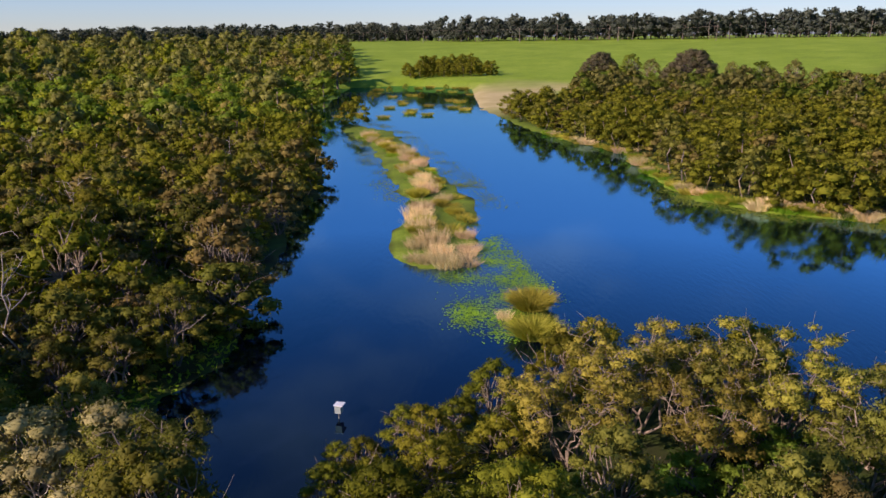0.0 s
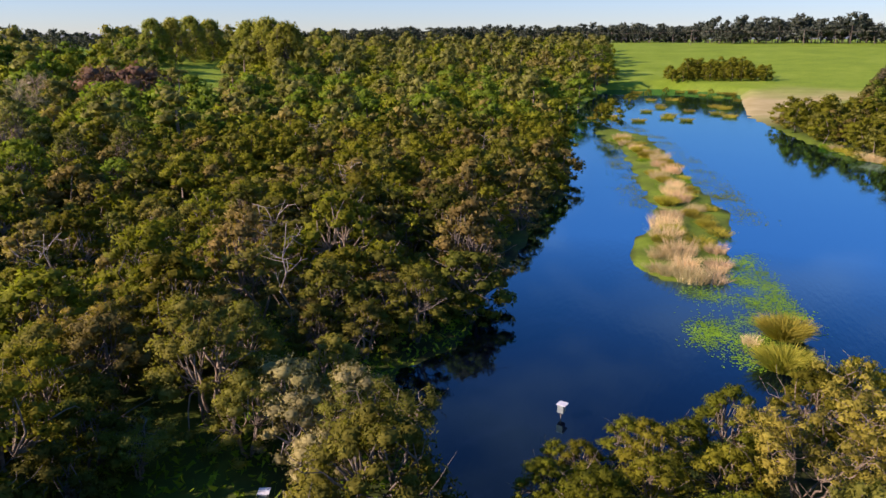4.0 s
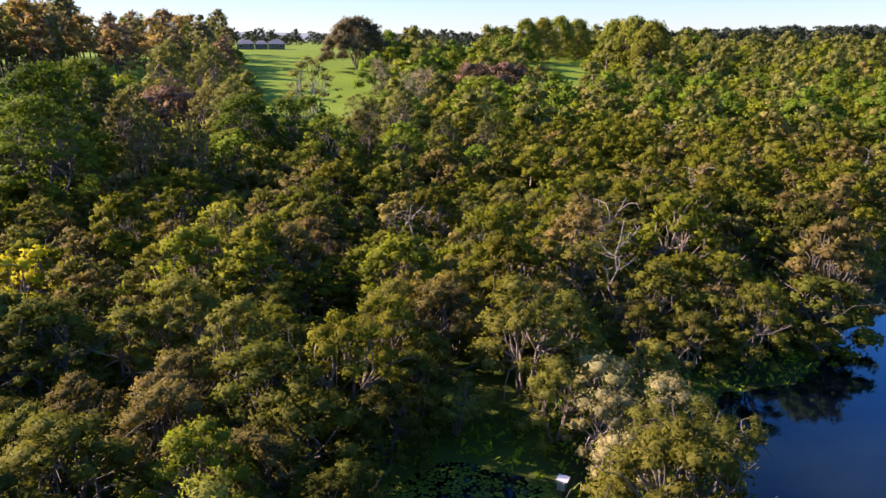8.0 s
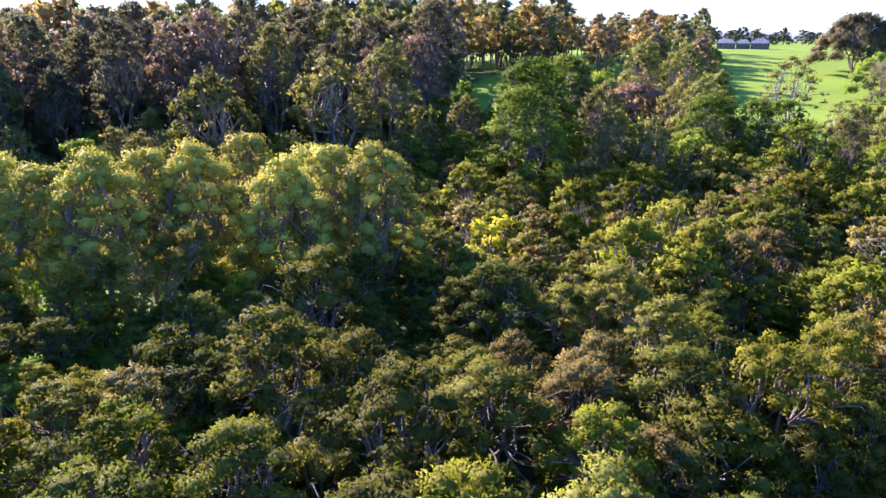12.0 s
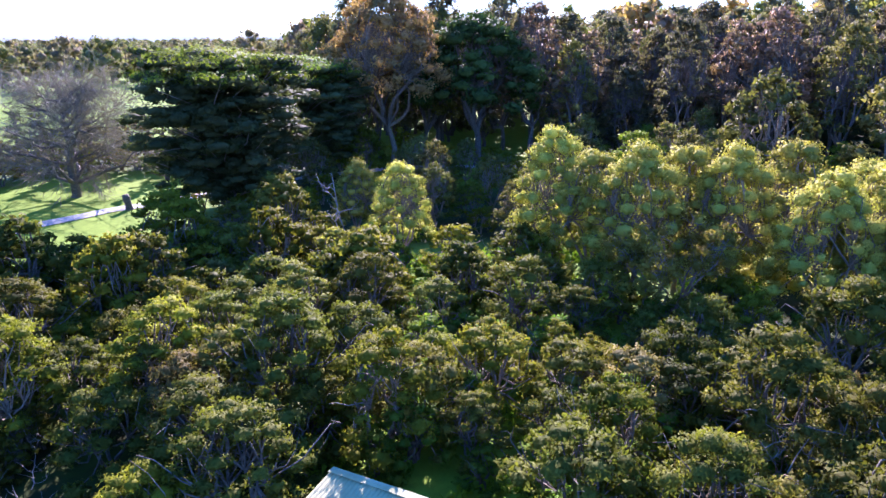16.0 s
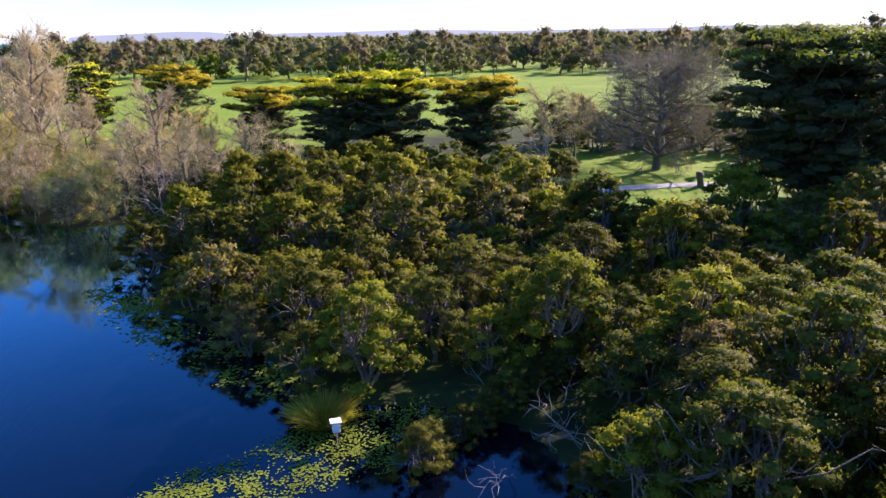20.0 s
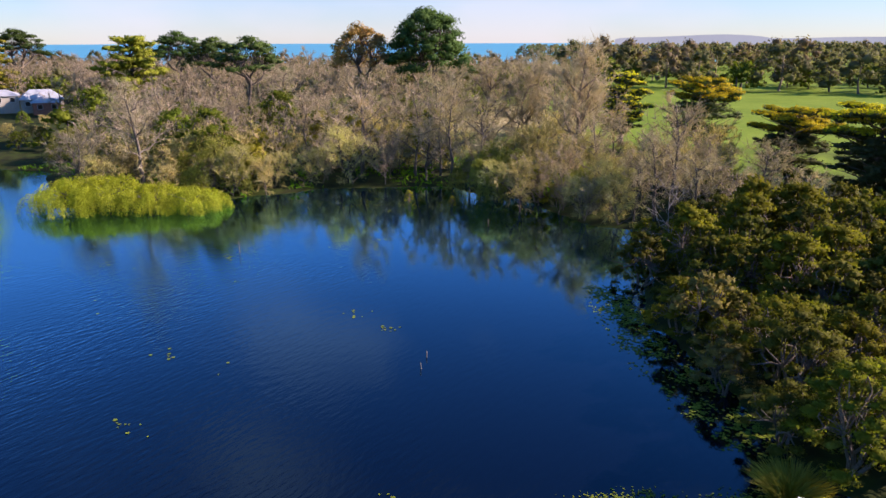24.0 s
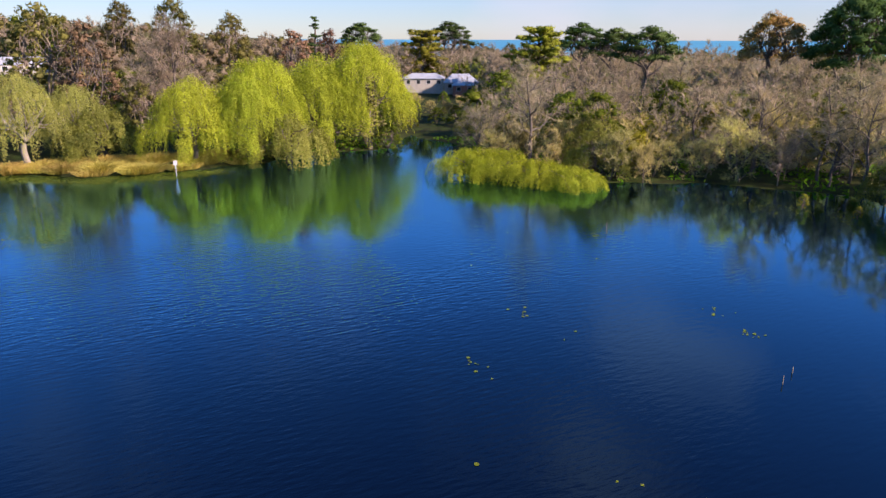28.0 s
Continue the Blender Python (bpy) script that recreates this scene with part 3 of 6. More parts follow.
def old_paperbark(mat, bark, h=6.5, radius=3.6, limbs=10, per=9, cr=0.56, dens=60.0, size=0.08):
    """An old open paperbark: thick pale twisting limbs that show between small tufts of leaf, some limbs dead."""
    lines, cl = [], []
    for k in range(limbs):
        a = k * 2.39996 + rng.uniform(-0.3, 0.3)
        reach = radius * rng.uniform(0.45, 1.0)
        elbow = np.array([math.cos(a) * reach * 0.45, math.sin(a) * reach * 0.45, h * rng.uniform(0.3, 0.5)])
        end = np.array([math.cos(a + 0.3) * reach, math.sin(a + 0.3) * reach, h * rng.uniform(0.7, 1.0)])
        lines.append(limb((0.25 * math.cos(a), 0.25 * math.sin(a), 0), elbow, 0.1, 0.065, 6, 0.14))
        lines.append(limb(elbow, end, 0.065, 0.022, 6, 0.16))
        for j in range(per):
            s = elbow + (end - elbow) * rng.uniform(0.25, 1.0)
            e = s + unit(rng.normal(size=3) * np.array([1, 1, 0.45]) + np.array([math.cos(a) * 0.5, math.sin(a) * 0.5, 0.55])) * rng.uniform(0.6, 1.5)
            lines.append(limb(s, e, 0.03, 0.009, 5, 0.2))
            if k % 4 != 3 or j % 3 == 0:
                cl.append((e[0], e[1], e[2], cr * rng.uniform(0.7, 1.3)))
            for _ in range(2):
                lines.append(limb(e, e + rng.normal(size=3) * 0.4 + np.array([0, 0, 0.15]), 0.014, 0.004, 3, 0.15))
    return [("trunk", mesh_np("trunk", *tubes(lines, 5), bark, True), ""),
            ("crown", leaf_mesh("crown", puffs(cl, dens, size, 0.6, 0.4, 0.5), mat), "")]


def gum(mat, bark, h=14.0, radius=4.5, n=22, cr=1.5, dens=5.0, size=0.32, base=0.4, flat=0.8, trunk_r=0.28, lean=0.0, core=0.45, arms=5, squash=0.9):
    """A gum tree: one tall trunk that forks into long limbs, each with heads of leaves."""
    cl = dome(n, radius, h, h * base, cr, squash)
    fork = (lean, 0.0, h * base * 0.8)
    lines = [limb((0, 0, 0), fork, trunk_r, trunk_r * 0.65, 6, 0.05)]
    for k in range(arms):
        a = k * 6.283 / arms + rng.uniform(-0.4, 0.4)
        elbow = np.array([fork[0] + math.cos(a) * radius * 0.42, math.sin(a) * radius * 0.42, h * (base * 0.8 + (1 - base) * rng.uniform(0.35, 0.55))])
        lines.append(limb(fork, elbow, trunk_r * 0.55, trunk_r * 0.3, 5, 0.1))
        for c in sorted(cl, key=lambda c: (c[0] - elbow[0]) ** 2 + (c[1] - elbow[1]) ** 2)[: max(3, n // 4)]:
            lines.append(limb(elbow, c[:3], trunk_r * 0.25, 0.025, 4, 0.14))
    return [("trunk", mesh_np("trunk", *tubes(lines, 6), bark, True), ""),
            ("crown", leaf_mesh("crown", puffs(cl, dens, size, flat, 0.5, core), mat), "")]


def bare_tree(mat, bark, h=12.0, radius=4.0, trunk_r=0.28, limbs=9, droop=0.0, upright=0.6, fork=0.25, subs=5, n_twig=5, tw=0.03, fine=1):
    """A leafless tree: trunk, limbs and branches as tubes, and a haze of fine twigs."""
    lines = [limb((0, 0, 0), (0, 0, h * fork), trunk_r, trunk_r * 0.8, 4, 0.03)]
    ends, ways, lines2 = [], [], []
    lead = limb((0, 0, h * fork), (rng.normal() * 0.4, rng.normal() * 0.4, h * 0.88), trunk_r * 0.75, 0.04, 7, 0.04)
    lines.append(lead)
    for k in range(limbs):
        a = k * 2.4 + rng.uniform(-0.3, 0.3)
        f = (k + 0.5) / limbs
        p = np.array(lead[min(5, int(f * 6))][:3])
        reach = radius * (1 - 0.65 * f) * rng.uniform(0.8, 1.1)
        e = p + np.array([math.cos(a) * reach, math.sin(a) * reach, upright * reach * rng.uniform(0.6, 1.3) + 0.05 * h])
        e[2] = min(e[2], h * 0.97)
        ln = limb(p, e, trunk_r * 0.45 * (1 - 0.5 * f), 0.03, 6, 0.1)
        lines.append(ln)
        for j in range(subs):
            q = np.array(ln[1 + j * 4 // max(1, subs - 1) if subs > 1 else 3][:3])
            w = unit(unit(e - p) + 0.75 * rng.normal(size=3) + np.array([0, 0, 0.25 * upright]))
            e2 = q + w * reach * rng.uniform(0.3, 0.55)
            l2 = limb(q, e2, 0.045, 0.015, 4, 0.12)
            lines2.append(l2)
            for s in l2[1:]:
                ends.append(s[:3])
                ways.append(w)
    ends, ways = np.array(ends), np.array(ways)
    v1, q1, mid, tip, w1 = twigs(ends, ways, radius * 0.3, tw, n_twig, 0.6, droop)
    v2, q2, *_ = twigs(mid[: len(mid) * min(fine, 1)], w1[: len(mid) * min(fine, 1)], radius * 0.17, tw * 0.7, max(fine, 1), 0.6, droop)
    return [("trunk", mesh_np("trunk", *join(tubes(lines, 5), tubes(lines2, 3)), bark, True), ""), ("crown", mesh_np("twigs", *join((v1, q1), (v2, q2)), mat), "")]


def willow(mat, bark, h=14.0, radius=7.0, n=26, strands=420, drop=4.5, size=0.3, low=0.3, heads=6.0):
    """A weeping willow: a rounded head from which leafy strands hang."""
    cl = dome(n, radius * 0.9, h, h * 0.32, radius * 0.15, 0.9)
    lines = [limb((0, 0, 0), (0.2, 0, h * 0.3), 0.45, 0.35, 5, 0.04)]
    for c in cl[::2]:
        lines.append(limb((c[0] * 0.35, c[1] * 0.35, h * 0.42), c[:3], 0.06, 0.015, 5, 0.1))
    for k in range(7):
        a = k * 0.9
        lines.append(limb((0.2, 0, h * 0.28), (math.cos(a) * radius * 0.6, math.sin(a) * radius * 0.6, h * rng.uniform(0.6, 0.85)), 0.2, 0.04, 6, 0.08))
    P, N = [], []
    for k in range(strands):
        c = cl[k % n]
        d = unit(rng.normal(size=3) + np.array([c[0], c[1], 0.0]) / radius * 0.8)
        p = np.array(c[:3]) + d * c[3] * np.array([1, 1, 0.8])
        out_w = unit(np.array([p[0], p[1], 0.0]))
        L = min(drop * rng.uniform(0.5, 1.15), max(0.6, p[2] - low * rng.uniform(0.3, 2.5)))
        m = int(L / (size * 0.8)) + 1
        s = np.linspace(0, 1, m)[:, None]
        line = p + out_w * 0.8 * np.sin(s * 1.6) - np.array([0, 0, 1]) * L * s ** 1.3
        P.append(line + rng.normal(size=line.shape) * 0.12)
        N.append(np.repeat((out_w + np.array([0, 0, 0.25]))[None], m, axis=0))
    P, N = np.concatenate(P), np.concatenate(N)
    v, q = cards(P, N, size, 0.5, 0.32)
    pv, pq = puffs(cl, heads, size, 0.85, 0.4, 0.0, 1.3)
    return [("trunk", mesh_np("trunk", *tubes(lines, 6), bark, True), ""), ("crown", leaf_mesh("crown", join((pv, pq), (v, q)), mat), "")]


def cypress(mat, tips, bark, h=14.0, radius=6.5, tiers=7, per=7, dens=4.0, size=0.3, clear=0.16, flatness=0.3, tip_share=0.9, shape=0.5, from_tier=0.0):
    """An old cypress: storeys of flat spreading plates of foliage with gaps between, brighter tips lying on the upper ones."""
    cl, lines = [], [limb((0, 0, 0), (0.2, 0.1, h * 0.9), 0.55 * h / 14, 0.1, 7, 0.02)]
    for k in range(tiers):
        f = (k + 0.5) / tiers
        rr = radius * (0.6 + 0.4 * math.sin(math.pi * (0.1 + 0.65 * f)) if shape > 0.9 else math.sin(math.pi * (0.26 + 0.56 * f)) if shape > 0.4 else (1 - 0.88 * f))
        lean = rng.uniform(0, 6.28)
        arms = max(3, int(per * 0.28 * (0.4 + 0.6 * rr / radius)))
        for j in range(arms):
            a = j * 6.283 / arms + lean + rng.uniform(-0.35, 0.35)
            reach = rr * rng.uniform(0.62, 1.15)
            z = h * (clear + (0.95 - clear) * f) + rng.uniform(-0.5, 0.5) * h * (0.95 - clear) / tiers
            way = np.array([math.cos(a), math.sin(a)])
            end = (*(way * reach), z + rng.uniform(-0.02, 0.1) * reach)
            lines.append(limb((0.1, 0, max(0.5, z - reach * 0.35)), end, 0.11, 0.03, 4, 0.06))
            for i in range(4):
                u = (0.28, 0.55, 0.8, 1.0)[i]
                cr = radius * rng.uniform(0.15, 0.25) * (0.65 + 0.35 * rr / radius) * (1.1 - 0.3 * u)
                side = rng.uniform(-0.5, 0.5) * cr * 2
                cl.append((way[0] * reach * u - way[1] * side, way[1] * reach * u + way[0] * side, z + 0.06 * reach * u * u + rng.uniform(-0.25, 0.25) * cr, cr))
    parts = [("trunk", mesh_np("trunk", *tubes(lines, 6), bark, True), ""),
             ("crown", leaf_mesh("crown", puffs(cl, dens, size, flatness, 0.6, 0.7, 0.6), mat), "")]
    if tips:
        top = [(x, y, z + 0.14 * r, r * 1.08) for x, y, z, r in cl if z > h * from_tier]
        v, q = puffs(top, dens * tip_share, size * 0.9, flatness, 0.0, 0, 0.5)
        parts.append(("top_foliage", leaf_mesh("top_foliage", (v, q), tips), "brighter foliage on the top tiers"))
    return parts


def snag(bark, h=9.0, spread=2.2, r=0.085, limbs=7):
    """A dead bleached tree: bent trunk and a few broken crooked branches."""
    lead = limb((0, 0, 0), (rng.normal() * 0.9, rng.normal() * 0.9, h), r, 0.03, 8, 0.07)
    lines = [lead]
    for k in range(limbs):
        p = lead[2 + k * 5 // limbs]
        a = k * 2.3 + rng.uniform(-0.4, 0.4)
        e = (p[0] + math.cos(a) * spread * rng.uniform(0.5, 1), p[1] + math.sin(a) * spread * rng.uniform(0.5, 1), p[2] + rng.uniform(0.2, 1.0) * spread)
        ln = limb(p[:3], e, r * 0.45, 0.02, 5, 0.16)
        lines.append(ln)
        for j in (2, 3):
            s = ln[j]
            lines.append(limb(s[:3], (s[0] + rng.normal() * spread * 0.4, s[1] + rng.normal() * spread * 0.4, s[2] + rng.uniform(0, 0.5) * spread), 0.03, 0.008, 4, 0.15))
    return [("trunk", mesh_np("trunk", *tubes(lines, 5), bark, True), "")]


def blades(n, radius, h, width, lean=0.35, arch=0.3):
    """A tuft of upright blades."""
    a = rng.uniform(0, 6.283, n)
    r = radius * np.sqrt(rng.uniform(0, 1, n))
    p = np.stack([r * np.cos(a), r * np.sin(a), np.zeros(n)], -1)
    w = unit(np.stack([np.cos(a) * r / radius * lean, np.sin(a) * r / radius * lean, np.ones(n)], -1) + 0.18 * rng.normal(size=(n, 3)))
    L = h * rng.uniform(0.6, 1.1, (n, 1))
    side = unit(np.cross(w, rng.normal(size=(n, 3)))) * width
    mid = p + w * L * 0.6
    out_w = np.stack([np.cos(a), np.sin(a), -0.4 * np.ones(n)], -1)
    tip = p + w * L + out_w * L * arch * rng.uniform(0.2, 1, (n, 1))
    v = np.stack([p - side, p + side, mid + side * 0.7, mid - side * 0.7, tip + side * 0.1, tip - side * 0.1], 1).reshape(-1, 3)
    i = np.arange(n)[:, None] * 6
    return v, np.concatenate([i + np.array([[0, 1, 2, 3]]), i + np.array([[3, 2, 4, 5]])])


# ---- the kinds of plants ----
FORMS = ((6.0, 2.9, 34, 0.64), (5.2, 2.6, 30, 0.6), (6.8, 3.0, 38, 0.66), (4.6, 2.8, 30, 0.62))


def grades(mat, bark, forms, bare=0.0):
    """The same shrub three times: fine for close by, plainer for further off, plainest for the distance."""
    return [[scrub(mat, bark, h, r, n, cr, 60.0, 0.088, 4, bare) for h, r, n, cr in forms],
            [scrub(mat, bark, h, r, n, cr * 1.05, 17.0, 0.165, 3, bare) for h, r, n, cr in forms],
            [scrub(mat, bark, h, r, max(8, n // 2), cr * 1.5, 6.5, 0.24, 0, bare) for h, r, n, cr in forms[:3]]]


P_SCRUB = grades(OLIVE, BARK_PALE, FORMS)
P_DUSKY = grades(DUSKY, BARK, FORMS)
P_PALE = grades(OLIVE_PALE, BARK_PALE, FORMS[:2])
P_BROWN = grades(BROWNISH, BARK, FORMS[:2], 0.2)
P_SCRUB_MID = P_SCRUB[2]
P_OLD = [old_paperbark(WARM, BARK_PALE), old_paperbark(OLIVE_PALE, BARK_PALE, 5.6, 3.2, 9, 8, 0.56)]
P_LUSH = [scrub(LUSH, BARK, 2.6, 1.7, 26, 0.42, 50.0, 0.09, 3)]
P_TAN = [scrub(TAN, BARK_WHITE, 5.0, 2.6, 18, 0.8, 36.0, 0.1), scrub(RUST_TWIG, BARK, 5.0, 2.6, 14, 1.0, 12.0, 0.16)]
P_YELLOW = [scrub(YELLOW, BARK, 4.0, 1.8, 12, 0.7, 30.0, 0.12)]
P_GREEN = [gum(GREEN, BARK, 9.5, 4.6, 44, 1.0, 9.0, 0.19, 0.15, 0.6), gum(GREEN, BARK, 8.0, 4.0, 38, 0.9, 9.0, 0.19, 0.1, 0.6)]
P_GREENBIG = [gum(GREEN, BARK, 15.0, 6.8, 64, 1.4, 8.0, 0.21, 0.12, 0.5, 0.3)]
P_GREY = [gum(GREYGREEN, BARK_PALE, 12.0, 4.0, 48, 0.85, 10.0, 0.18, 0.22), gum(GREYGREEN, BARK_PALE, 10.0, 3.8, 42, 0.8, 10.0, 0.18, 0.18)]
P_GOLD = [gum(GOLD, BARK_PALE, 13.5, 4.6, 70, 0.9, 34.0, 0.1, 0.14, 0.8, core=0.62), gum(GOLD, BARK_PALE, 12.5, 4.2, 64, 0.85, 34.0, 0.1, 0.16, 0.8, core=0.62)]
P_GOLDB = [gum(EUC, BARK_PALE, 9.0, 3.0, 26, 0.85, 24.0, 0.13, 0.15, 0.85)]
P_LANKY = [gum(GREYGREEN, BARK_WHITE, 14.0, 5.0, 30, 0.95, 9.0, 0.2, 0.4, 0.5, 0.22)]
P_RUST = [gum(RUST, BARK_PALE, 26.0, 9.6, 120, 1.35, 9.0, 0.22, 0.32, 0.75, 0.5, arms=7, squash=0.75), gum(RUST, BARK, 17.0, 6.2, 60, 1.3, 8.0, 0.22, 0.4, 0.6, 0.4, squash=0.7)]
P_WOOD = [gum(DARKGUM, BARK, 24.0, 5.8, 60, 1.15, 5.5, 0.28, 0.2, 0.7, 0.45), gum(GREYGREEN, BARK, 22.0, 5.4, 54, 1.1, 5.5, 0.28, 0.25, 0.7, 0.42),
          gum(DARKGUM, BARK, 19.0, 5.4, 54, 1.1, 5.5, 0.28, 0.1, 0.7, 0.4), gum(RUST_TWIG, BARK, 21.0, 5.2, 46, 1.05, 5.5, 0.28, 0.3, 0.7, 0.4)]
P_BIGDARK = [gum(DARKGUM, BARK, 18.0, 12.5, 110, 1.9, 4.5, 0.32, 0.05, 0.7, 0.5, core=0.6, squash=0.75)]
P_DOME = [gum(GREEN, BARK, 10.5, 7.6, 90, 1.1, 8.0, 0.2, 0.08, 0.55, core=0.55, squash=0.75)]
P_POPLAR = [gum(POPLAR, BARK, 21.0, 8.6, 70, 1.9, 3.5, 0.36, 0.04, 0.85, 0.35)]
P_BARE = [bare_tree(TWIG, BARK, 12.0, 4.4), bare_tree(TWIG, BARK, 10.0, 4.0, 0.22), bare_tree(TWIG, BARK, 8.0, 2.6, 0.15, 8, 0.0, 1.4, 0.1)]
P_BARE_FAR = [bare_tree(TWIG, BARK, 12.0, 4.6, 0.22, 7, 0.0, 0.7, 0.15, 4, 6, 0.042, 0), bare_tree(TWIG, BARK, 10.0, 4.0, 0.2, 7, 0.0, 0.8, 0.12, 4, 6, 0.042, 0)]
P_THICKET_FAR = [bare_tree(TWIG_OCHRE, BARK, 6.5, 3.6, 0.1, 9, 0.1, 1.0, 0.04, 4, 6, 0.045, 0), bare_tree(TWIG, BARK, 6.0, 2.8, 0.1, 7, 0.0, 1.6, 0.05, 3, 4, 0.05, 0)]
P_TALLBARE = [bare_tree(TWIG, BARK_PALE, 20.0, 6.0, 0.55, 16, 0.0, 0.9, 0.22, 7, 7, 0.035, 2), bare_tree(TWIG, BARK, 18.0, 5.0, 0.42, 16, 0.0, 1.0, 0.15, 7, 6, 0.03, 2)]
P_THICKET = [bare_tree(TWIG_OCHRE, BARK, 6.5, 3.6, 0.12, 13, 0.1, 1.0, 0.04, 5, 7, 0.03), bare_tree(TWIG, BARK_PALE, 6.0, 2.8, 0.1, 11, 0.0, 1.6, 0.05, 4, 5, 0.035)]
P_OAK = bare_tree(TWIG_GREY, BARK, 16.7, 12.0, 0.7, 28, 0.12, 0.32, 0.12, 8, 8, 0.03, 1)
P_WILLOW = [willow(WILLOW, BARK, 15.0, 8.0, 80, 1500, 3.4, 0.125), willow(WILLOW, BARK, 12.5, 7.5, 70, 1300, 3.4, 0.125)]
P_WILLOW_THIN = [willow(WILLOW_PALE, BARK_WHITE, 12.0, 6.5, 60, 800, 3.0, 0.11, 0.3, 3.0)]
P_WILLOW_LOW = [willow(WILLOW_DULL, BARK, 6.0, 5.2, 22, 600, 3.4, 0.14, 0.05)]
P_WILLOW_WIDE = [willow(WILLOW_GOLD, BARK, 5.0, 7.6, 36, 1000, 2.6, 0.14, 0.05)]
P_CYPRESS_GOLD = [cypress(CYPRESS, CYGOLD, BARK_PALE, 14.0, 6.8, 7, 34, 9.0, 0.2, 0.2, 0.42, 2.6, 1.0, from_tier=0.74), cypress(CYPRESS, CYGOLD, BARK_PALE, 13.0, 5.8, 7, 32, 9.0, 0.2, 0.16, 0.42, 2.6, 1.0, from_tier=0.7),
                  cypress(CYPRESS, CYGOLD, BARK, 13.0, 4.8, 7, 26, 7.0, 0.22, 0.2, 0.45, 1.2, from_tier=0.3), cypress(EUC, None, BARK, 13.0, 5.4, 8, 24, 7.0, 0.24, 0.1, 0.5)]
P_CYPRESS = [cypress(CYPRESS, GREEN, BARK_PALE, 20.5, 9.4, 11, 40, 7.0, 0.24, 0.2, 0.42, 0.9, 1.0, from_tier=0.8)]
P_CONE = [cypress(GREEN, None, BARK, 8.0, 3.2, 8, 6, 8.0, 0.2, 0.05, 0.3, 0, 0.3)]
P_SPIRE = [cypress(PINE, None, BARK, 20.0, 5.0, 10, 7, 4.0, 0.3, 0.1, 0.25, 0, 0.3), cypress(TWIG_OCHRE, None, BARK, 15.0, 4.2, 10, 7, 7.0, 0.18, 0.12, 0.4, 0, 0.3)]
P_PINE = [gum(PINE, BARK, 21.0, 9.0, 100, 1.7, 6.0, 0.26, 0.3, 0.6, 0.6, core=0.6, squash=0.75), gum(PINE, BARK, 19.0, 8.0, 60, 1.6, 6.0, 0.26, 0.55, 0.45, 0.5, core=0.6, squash=0.7)]
P_SNAG = [snag(BARK_WHITE), snag(BARK_WHITE, 7.0, 2.6, 0.065, 8)]


def far_tree(mat, bark, h, radius, n, cr, flat, base, dens=0.45, size=1.0):
    """A tree for the distance: a trunk and a few ragged heads."""
    cl = dome(n, radius, h, h * base, cr, 0.8)
    return [("trunk", mesh_np("trunk", *tubes([limb((0, 0, 0), (0.2, 0.1, h * 0.7), 0.35, 0.15, 3, 0.04)], 4), bark, True), ""),
            ("crown", leaf_mesh("crown", puffs(cl, dens, size, flat, 0.5, 0.6), mat), "")]


P_FAR = [far_tree(FAR, BARK, 16.0, 6.4, 10, 2.6, 0.7, 0.1), far_tree(FAR, BARK, 13.0, 6.8, 10, 2.6, 0.6, 0.12), far_tree(FAR, BARK, 17.0, 5.6, 10, 2.5, 0.8, 0.08), far_tree(FAR, BARK, 15.0, 7.5, 8, 2.4, 0.4, 0.62),
         far_tree(FAR, BARK, 9.0, 5.0, 7, 2.2, 0.7, 0.15)]
P_PLAIN = [far_tree(HAZED_OLIVE, BARK_PALE, 10.5, 6.0, 18, 1.8, 0.75, 0.12, 1.3, 0.45), far_tree(HAZED_BROWN, BARK_PALE, 10.0, 6.4, 18, 1.8, 0.75, 0.14, 1.3, 0.45), far_tree(GREEN, BARK, 6.5, 6.0, 15, 1.7, 0.65, 0.05, 1.3, 0.45),
           far_tree(HAZED_OLIVE, BARK_PALE, 9.0, 5.0, 15, 1.7, 0.75, 0.08, 1.3, 0.45)]
P_WOOD_FAR = [far_tree(DARKGUM, BARK, 24.0, 5.8, 32, 1.7, 0.7, 0.06, 1.2, 0.55), far_tree(GREYGREEN, BARK, 22.0, 5.4, 30, 1.6, 0.7, 0.06, 1.2, 0.55), far_tree(RUST_TWIG, BARK, 21.0, 5.2, 30, 1.6, 0.7, 0.06, 1.2, 0.55),
              far_tree(RUST, BARK, 22.0, 5.2, 15, 2.2, 0.7, 0.3, 1.1, 0.6)]
P_MIX_FAR = [far_tree(GREYGREEN, BARK_PALE, 10.0, 4.0, 13, 1.6, 0.7, 0.2, 1.9, 0.45), far_tree(GREEN, BARK, 8.5, 4.2, 13, 1.6, 0.65, 0.15, 1.9, 0.45), far_tree(OLIVE, BARK_PALE, 7.0, 3.6, 12, 1.4, 0.65, 0.15, 2.1, 0.43),
             far_tree(BROWNISH, BARK, 7.0, 3.4, 12, 1.4, 0.7, 0.15, 2.1, 0.41)]

# ---- scattering ----
TAKEN = []


def clear_of(x, y, d):
    return all((x - a) ** 2 + (y - b) ** 2 > (d + e) ** 2 * 0.25 for a, b, e in TAKEN)


OPEN = [(78.5, 84.0, 132, 225), (146, 162.5, 66, 131), (161, 166, 80, 131), (140, 147, 80, 120), (130, 136, 92, 124), (54.5, 66, 128, 640), (38, 44, 190, 420), (183, 204, 122, 142), (206, 214, 112, 160), (128, 134, 63, 74), (158.5, 178, 22, 41), (241, 250, 124, 224), (205.5, 211, 128, 250), (273.6, 277.4, 150, 232)]


FETCHED = {}


